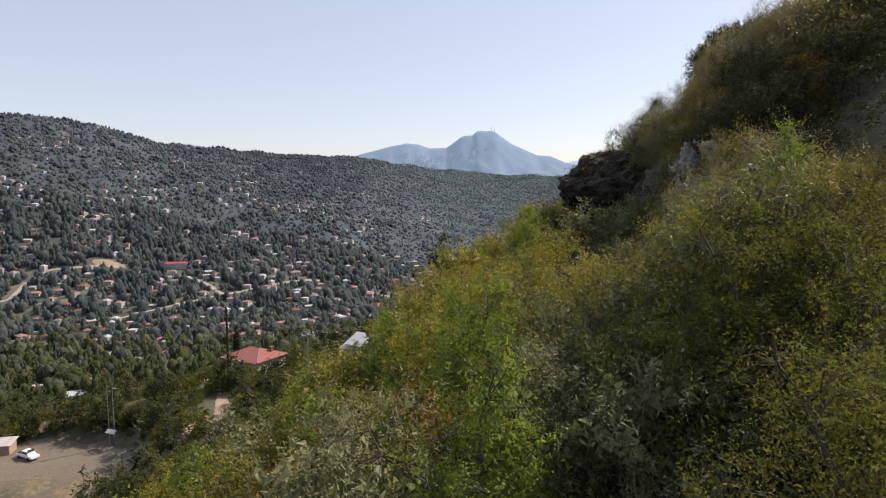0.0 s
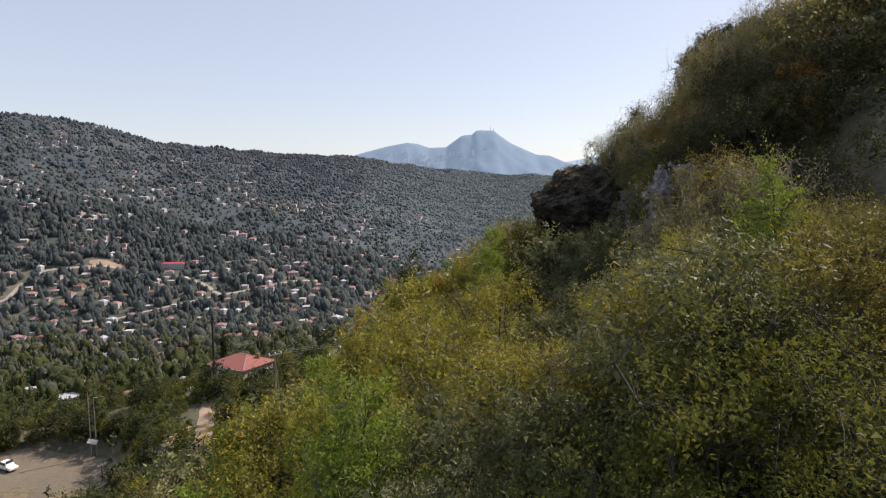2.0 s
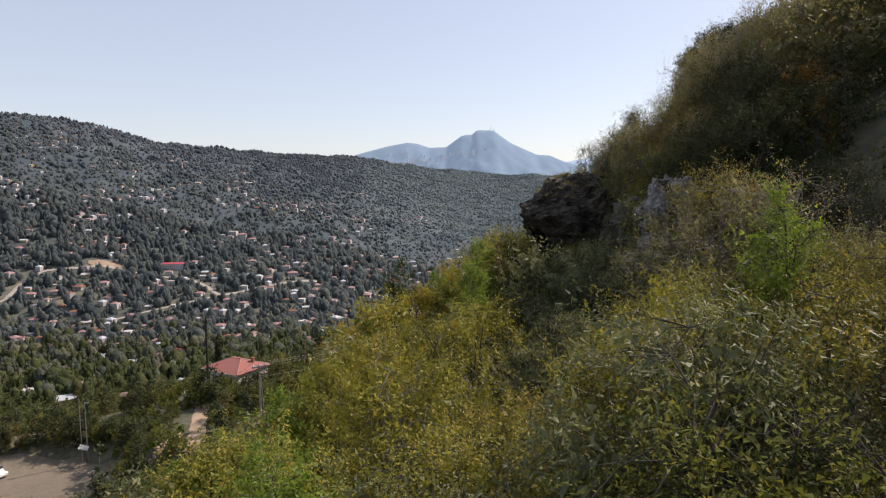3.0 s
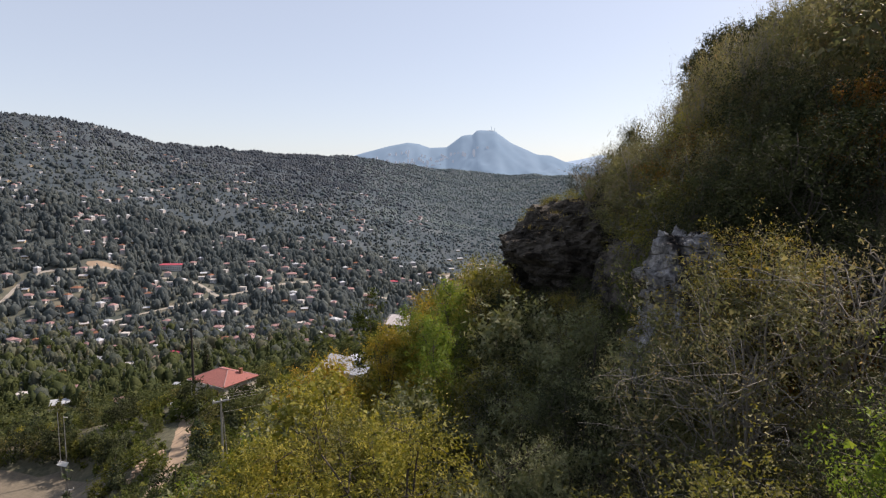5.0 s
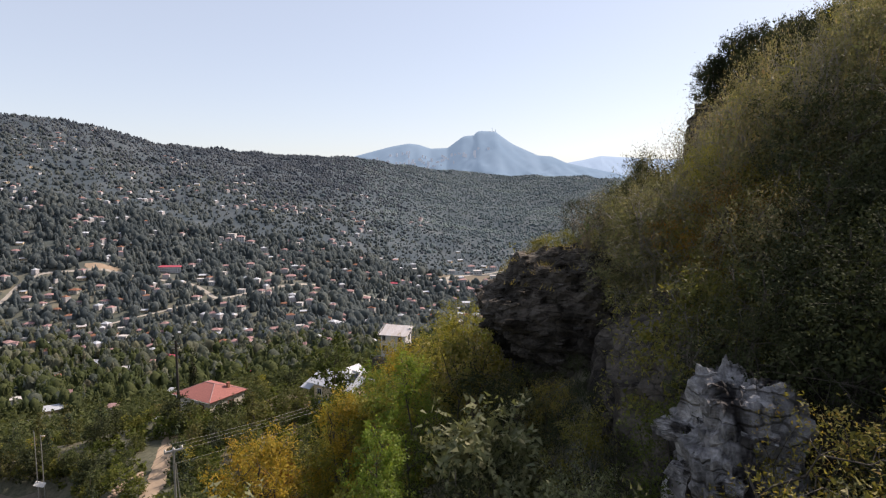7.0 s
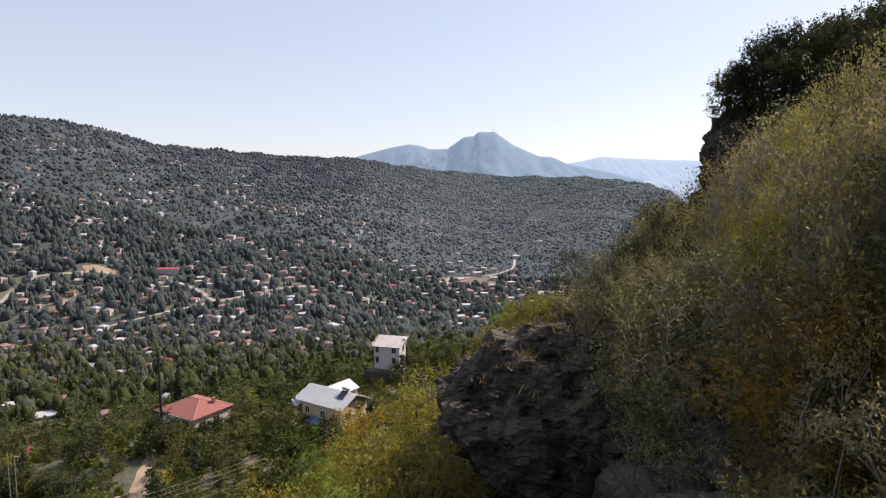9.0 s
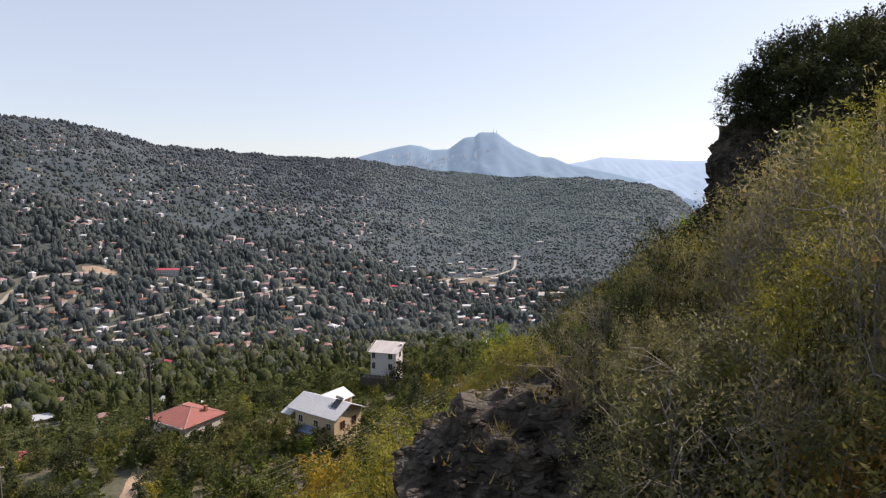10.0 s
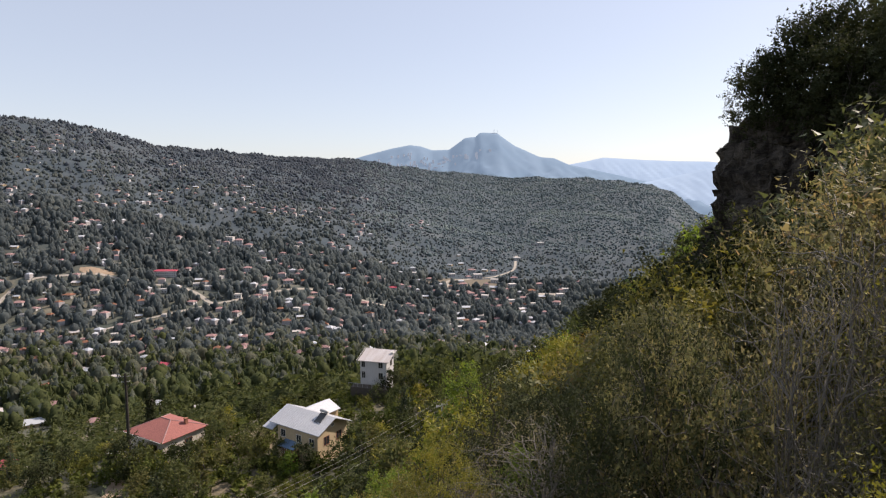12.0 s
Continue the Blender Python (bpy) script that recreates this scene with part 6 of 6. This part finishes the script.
def distant_houses():
    """The small far houses between the others and up the slope, too small to tell apart."""
    rng = np.random.default_rng(23)
    bm = bmesh.new()
    for k in range(150):
        q, cy = (rng.uniform(-0.74, -0.02), rng.uniform(1150.0, 1550.0)) if k < 26 else (rng.uniform(-0.74, 0.22), rng.uniform(560.0, 1150.0))
        for _ in range(rng.integers(1, 5)):
            x, y = q * cy + rng.normal() * 22, cy + rng.normal() * 30
            if any(math.hypot(x - a, y - b) < c + 5.0 for a, b, c in HOUSES):
                continue
            HOUSES.append((x, y, 4.5))
            z, w, d, h, a = ground_z(x, y), rng.uniform(3.4, 6.0), rng.uniform(3.2, 4.8), rng.uniform(3.2, 6.2), rng.uniform(-0.6, 0.6)
            ring = [(x + math.cos(a) * i * w - math.sin(a) * j * d, y + math.sin(a) * i * w + math.cos(a) * j * d) for i, j in ((-1, -1), (1, -1), (1, 1), (-1, 1))]
            low, top = [bm.verts.new((*p, z - 4)) for p in ring], [bm.verts.new((*p, z + h)) for p in ring]
            tip = bm.verts.new((x, y, z + h + 2.2))
            kind = (1, 1, 2, 3, 1, 2)[rng.integers(6)]
            for k in range(4):
                bm.faces.new((low[k], low[(k + 1) % 4], top[(k + 1) % 4], top[k]))
                bm.faces.new((top[k], top[(k + 1) % 4], tip)).material_index = int(kind)
    ob = part("distant_houses", bm, M_FARWALL, None)
    for m in (M_REDFAR, M_METAL, M_BROWNROOF):
        ob.data.materials.append(m)
    tagged(ob, "small pale houses scattered over the wooded slope", "houses", kind="stuff")


distant_houses()


# ---- far woods ----
def clump_tree(rng, form, k):
    """A ragged little tree of k leaf-mass triangles round a slim core, one metre tall."""
    tri = []
    for _ in range(k):
        f = rng.random() ** (0.8 if form == "pine" else 1.0)
        if form == "pine":
            r, z = 0.29 * (1.05 - f), 0.05 + 0.95 * f
        elif form == "poplar":
            r, z = 0.11 * math.sin(math.pi * min(1.0, 0.12 + 0.88 * f)) + 0.02, 0.05 + 0.95 * f
        else:
            r, z = 0.46 * math.sqrt(max(0.05, 1 - (2 * f - 0.8) ** 2)), 0.05 + 0.9 * f
        a = rng.uniform(0, 6.283)
        c = np.array((math.cos(a) * r * rng.uniform(0.4, 1), math.sin(a) * r * rng.uniform(0.4, 1), z))
        size = (0.11 if form != "broad" else 0.19) * rng.uniform(0.7, 1.4) * (20.0 / k) ** 0.5
        tri.append(c + rng.normal(size=(3, 3)) * size * np.array((1, 1, 0.75)))
    core = []
    if k > 28:
        return np.array(tri).reshape(-1, 3)
    wide = {"pine": 0.2, "poplar": 0.08, "broad": 0.3}[form]
    for s in range(3):
        a0, a1 = s * 2.0944, (s + 1) * 2.0944
        core.append(((math.cos(a0) * wide, math.sin(a0) * wide, 0.0), (math.cos(a1) * wide, math.sin(a1) * wide, 0.0), (0, 0, 0.9 if form != "broad" else 0.75)))
    return np.concatenate([np.array(tri), np.array(core)]).reshape(-1, 3)


def solid_tree(rng, form, sides, ragged):
    """A far tree as a jagged closed crown of tiers, each tier's skirt wider than the top of the one below, with a few ragged tips, one metre tall."""
    tiers = {"pine": ((0.02, 0.22), (0.34, 0.20), (0.68, 0.125)), "poplar": ((0.05, 0.08), (0.45, 0.10), (0.75, 0.07)), "broad": ((0.04, 0.29), (0.45, 0.36), (0.80, 0.23))}[form]
    tiers = tiers if sides > 4 else tiers[:2]
    verts, faces = [], []
    for z, r in tiers:
        for k in range(sides):
            a = (k + rng.uniform(-0.3, 0.3)) * 2 * math.pi / sides
            q = r * rng.uniform(0.6, 1.35)
            verts.append((math.cos(a) * q, math.sin(a) * q, z + rng.uniform(-0.07, 0.07)))
    verts.append((rng.uniform(-0.04, 0.04), rng.uniform(-0.04, 0.04), 1.0))
    last = (len(tiers) - 1) * sides
    for k in range(sides):
        j = (k + 1) % sides
        for low in range(0, last, sides):
            faces += [(low + k, low + j, low + sides + j), (low + k, low + sides + j, low + sides + k)]
        faces.append((last + k, last + j, last + sides))
    for _ in range(ragged):
        f, a = rng.random() * 0.9, rng.uniform(0, 6.283)
        r = np.interp(f, [t[0] for t in tiers] + [1.0], [t[1] for t in tiers] + [0.0])
        c = np.array((math.cos(a) * r, math.sin(a) * r, f))
        faces.append((len(verts), len(verts) + 1, len(verts) + 2))
        verts += [tuple(p) for p in c + rng.normal(size=(3, 3)) * np.array((0.07, 0.07, 0.10))]
    return np.array(verts), np.array(faces)


def woods(name, label, mat, xs, ys, hs, forms, k, seed, solid=0, wide=1.0):
    rng = np.random.default_rng(seed)
    kits = {}
    for f in sorted(set(forms)):
        kits[f] = []
        for _ in range(7):
            if solid:
                kits[f].append(solid_tree(rng, f, solid, k))
            else:
                v = clump_tree(rng, f, k)
                kits[f].append((v, np.arange(len(v)).reshape(-1, 3)))
    zs = surface(xs, ys) - 0.3
    out, tris, base = [], [], 0
    for x, y, z, h, f in zip(xs, ys, zs, hs, forms):
        kit, tri = kits[f][rng.integers(7)]
        a = rng.uniform(0, 6.283)
        c, s = math.cos(a), math.sin(a)
        w = h * rng.uniform(0.85, 1.25) * wide
        out.append(np.stack([(kit[:, 0] * c - kit[:, 1] * s) * w + x, (kit[:, 0] * s + kit[:, 1] * c) * w + y, kit[:, 2] * h + z], -1))
        tris.append(tri + base)
        base += len(kit)
    me = mesh_of(name, np.concatenate(out), np.concatenate(tris), mat)
    if solid:
        me.polygons.foreach_set("use_smooth", [True] * len(me.polygons))
    tagged(new(name, me), label, "woods", kind="stuff")


def wood_places(seed, n, y0, y1, q0, q1, gap_size, gap_k, gap):
    rng = np.random.default_rng(seed)
    q, y = rng.uniform(q0, q1, n), np.sqrt(rng.uniform(y0 ** 2, y1 ** 2, n))
    x = q * y
    keep = wave(x, y, gap_size, gap_k) + 0.4 * wave(x, y, gap_size * 0.3, gap_k + 2) > gap
    keep &= wave(x, y, 21.0, gap_k + 4) + 0.7 * wave(x, y, 8.0, gap_k + 7) > rng.uniform(-1.6, 0.25, n) - 3.0 * smooth(y, 1000, 1300) * smooth(q, -0.35, 0.0)
    at = np.interp(np.clip(q, C0[0], C0[-1]), C0, C2)
    keep &= y < at * 1.06
    for a, b, c in HOUSES:
        keep &= ~((np.abs(x - a - (y - b) * a / b) < c * 0.95) & (y > b - 1.9 * c) & (y < b + c * 0.7))
    for road in ROADS[1:]:
        p = np.array(road, float)
        for k in range(len(p) - 1):
            a, b = p[k], p[k + 1]
            t = np.clip(((x - a[0]) * (b - a)[0] + (y - a[1]) * (b - a)[1]) / np.dot(b - a, b - a), 0, 1)
            dx, dy = x - a[0] - (b - a)[0] * t, y - a[1] - (b - a)[1] * t
            keep &= ~((np.abs(dx) < 6) & (dy < 5) & (dy > -9))
    keep &= ~(np.hypot((x - 88) / 60, (y - 1122) / 24) < 1) & ~(np.hypot((x - 185) / 38, (y - 1060) / 18) < 1)
    keep &= ~(np.hypot((x + 500) / 26, (y - 882) / 15) < 1)
    x, y = x[keep], y[keep]
    tall = np.full(len(x), 99.0)
    for a, b, c in HOUSES:
        seen = (np.abs(x - a - (y - b) * a / b) < c * 0.75) & (y < b) & (y > b - 60)
        tall = np.where(seen, np.minimum(tall, 1.6 + 0.24 * (b - y)), tall)
    return rng, x, y, tall


def grow_woods():
    def sized(rng, x, y, tall, lo, hi):
        h = (lo + (hi - lo) * rng.random(len(x)) ** 1.6) * (1.0 + 0.3 * wave(x, y, 40.0, 2.0))
        ok = np.minimum(h, tall) > 2.6
        return x[ok], y[ok], np.minimum(h, tall)[ok]

    rng, x, y, tall = wood_places(31, 3300, 172, 380, -0.86, 0.34, 60, 1.0, -0.95)
    clear = x - foot(y) < -6
    x, y, h = sized(rng, x[clear], y[clear], tall[clear], 3.5, 9.5)
    forms = [("broad", "pine", "pine", "poplar", "broad", "pine")[k] for k in rng.integers(0, 6, len(x))]
    woods("orchard_woods", "green orchards, poplars and pines on the near valley floor", L_BROAD, x, y, h, forms, 60, 1)
    rng, x, y, tall = wood_places(34, 8500, 350, 720, -0.86, 0.34, 60, 1.0, -0.85)
    x, y, h = sized(rng, x, y, tall, 5.0, 15.0)
    forms = [("pine", "broad", "pine", "poplar", "broad")[k] for k in rng.integers(0, 5, len(x))]
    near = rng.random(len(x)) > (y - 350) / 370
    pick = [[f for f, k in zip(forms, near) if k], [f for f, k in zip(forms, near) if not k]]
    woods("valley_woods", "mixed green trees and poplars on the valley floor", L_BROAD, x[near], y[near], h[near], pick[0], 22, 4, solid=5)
    woods("valley_pines", "pines and poplars on the valley floor, tinted blue for haze", L_VALE, x[~near], y[~near], h[~near], pick[1], 20, 5, solid=5)
    rng, x, y, tall = wood_places(32, 17500, 640, 1150, -0.84, 0.42, 90, 3.0, -1.0)
    x, y, h = sized(rng, x, y, tall, 6.0, 16.0)
    forms = [("pine", "broad", "pine", "broad", "pine")[k] for k in rng.integers(0, 5, len(x))]
    woods("town_woods", "pines and orchards between the houses, tinted blue for haze", L_FAR, x, y, h, forms, 7, 2, solid=5, wide=1.15)
    rng, x, y, tall = wood_places(33, 62000, 1150, 3050, -0.84, 0.50, 140, 5.0, -1.2)
    x, y, h = sized(rng, x, y, tall, 6.5, 12.0)
    forms = [("pine", "pine", "broad", "pine")[k] for k in rng.integers(0, 4, len(x))]
    # lower, wider crowns on the misty side soften contrast in place of haze
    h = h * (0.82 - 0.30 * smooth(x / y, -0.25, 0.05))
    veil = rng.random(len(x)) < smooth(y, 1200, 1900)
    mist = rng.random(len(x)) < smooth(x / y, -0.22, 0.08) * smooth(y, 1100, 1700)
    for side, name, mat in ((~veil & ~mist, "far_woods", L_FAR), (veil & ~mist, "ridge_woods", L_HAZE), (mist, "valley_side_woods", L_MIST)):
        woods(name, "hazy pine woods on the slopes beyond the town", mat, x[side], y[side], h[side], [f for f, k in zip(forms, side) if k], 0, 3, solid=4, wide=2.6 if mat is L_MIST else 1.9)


grow_woods()


# ---- far village and mast on the mountain, tower on the ridge ----
def far_village():
    rng = np.random.default_rng(51)
    bm = bmesh.new()
    for _ in range(60):
        q, s = rng.normal(-0.035, 0.035), -rng.uniform(0.17, 0.34)
        if rng.random() < 0.25:
            q, s = rng.uniform(-0.02, 0.1), -rng.uniform(0.2, 0.3)
        x, y = q * 3900.0, 3900.0 + s * 700.0
        z = -230.0 + (float(np.interp(q, (-0.2, -0.134, -0.058, -0.022, 0.006, 0.061, 0.113), (0.034, 0.0526, 0.0701, 0.0618, 0.0627, 0.0894, 0.0692))) * 3900.0 + 230.0) * (1 - abs(s) ** 1.15) + 6
        w, h = rng.uniform(7, 16), rng.uniform(5, 10)
        box(bm, x - w / 2, x + w / 2, y - 14, y - 6, z - 20, z + h)
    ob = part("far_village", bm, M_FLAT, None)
    tagged(ob, "pale houses of a hazy village on the far mountain", "village", kind="stuff")


far_village()


def mast(x, y, z, h):
    root = thing("radio_mast", "thin radio mast on the flat mountain summit", "mast")
    root.matrix_basis = pose(x, y, z)
    v, f = tube(np.array(((0, 0, -10), (0, 0, h * 0.6), (0, 0, h))), (1.6, 1.2, 0.6), 6)
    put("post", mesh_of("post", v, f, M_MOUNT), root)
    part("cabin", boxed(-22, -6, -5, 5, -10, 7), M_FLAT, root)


def ridge_tower(x, y):
    root = thing("tower", "pale slender tower among pines below the ridge", "tower")
    root.matrix_basis = pose(x, y, ground_z(x, y))
    v, f = tube(np.array(((0, 0, -4), (0, 0, 9), (0, 0, 17), (0, 0, 17.6))), (2.4, 2.0, 1.7, 0.2), 10)
    put("shaft", mesh_of("shaft", v, f, M_FARWALL), root)
    part("gallery", boxed(-2.6, 2.6, -2.6, 2.6, 12.5, 13.4), M_FARWALL, root)


ridge_tower(-684.0, 1595.0)
mast(310.0, 3900.0, 343.0, 34.0)
mast(330.0, 3900.0, 342.0, 24.0)


def undergrowth(name, label, mat, n, y0, y1, d0, d1, lo, hi, k, seed):
    """Low scrub that covers the ground between the trees."""
    rng = np.random.default_rng(seed)
    y = rng.uniform(y0, y1, n)
    d = rng.uniform(d0, d1, n)
    x = d + foot(y)
    keep = (np.abs(x) < 0.8 * y + 4) & (np.hypot((x + 79) / 22, (y - 109) / 17) > 1.02) & ~((x > 19) & (y > 43)) & ~((x > 8.6) & (x < 10.5) & (y > 20.5) & (y < 38.5))
    rel = np.stack([x, y, surface(x, y) + 0.6], -1)[:, None] - path_at[None]
    keep &= np.min(np.linalg.norm(rel, axis=2), axis=1) > 13.0
    for a, b, c in HOUSES[:3]:
        keep &= np.hypot(x - a, y - b) > c * 0.72
    keep &= np.array([not near_track(px, py, 2.2) for px, py in zip(x, y)])
    x, y = x[keep], y[keep]
    h = rng.uniform(lo, hi, len(x))
    woods(name, label, mat, x, y, h, ["broad"] * len(x), k, seed)


undergrowth("hillside_scrub", "low olive scrub covering the hillside between the trees", L_OLIVE, 2100, 8, 62, -22, 14, 0.7, 1.5, 48, 41)
undergrowth("valley_scrub", "low green scrub round the houses and the yard", L_BUSH, 3200, 55, 190, -125, -14, 1.0, 2.4, 34, 42)
undergrowth("dry_scrub", "low green scrub on the lower slope", L_BUSH, 1300, 40, 175, -75, -12, 0.9, 2.2, 34, 43)


# patterns that were never set out
for proto in (*HIGH.values(), *FINE.values(), *MED.values(), *MID.values(), *PROTO_HOUSE.values()):
    if proto.name not in used:
        for ob in (*proto.children_recursive, proto):
            bpy.data.objects.remove(ob)
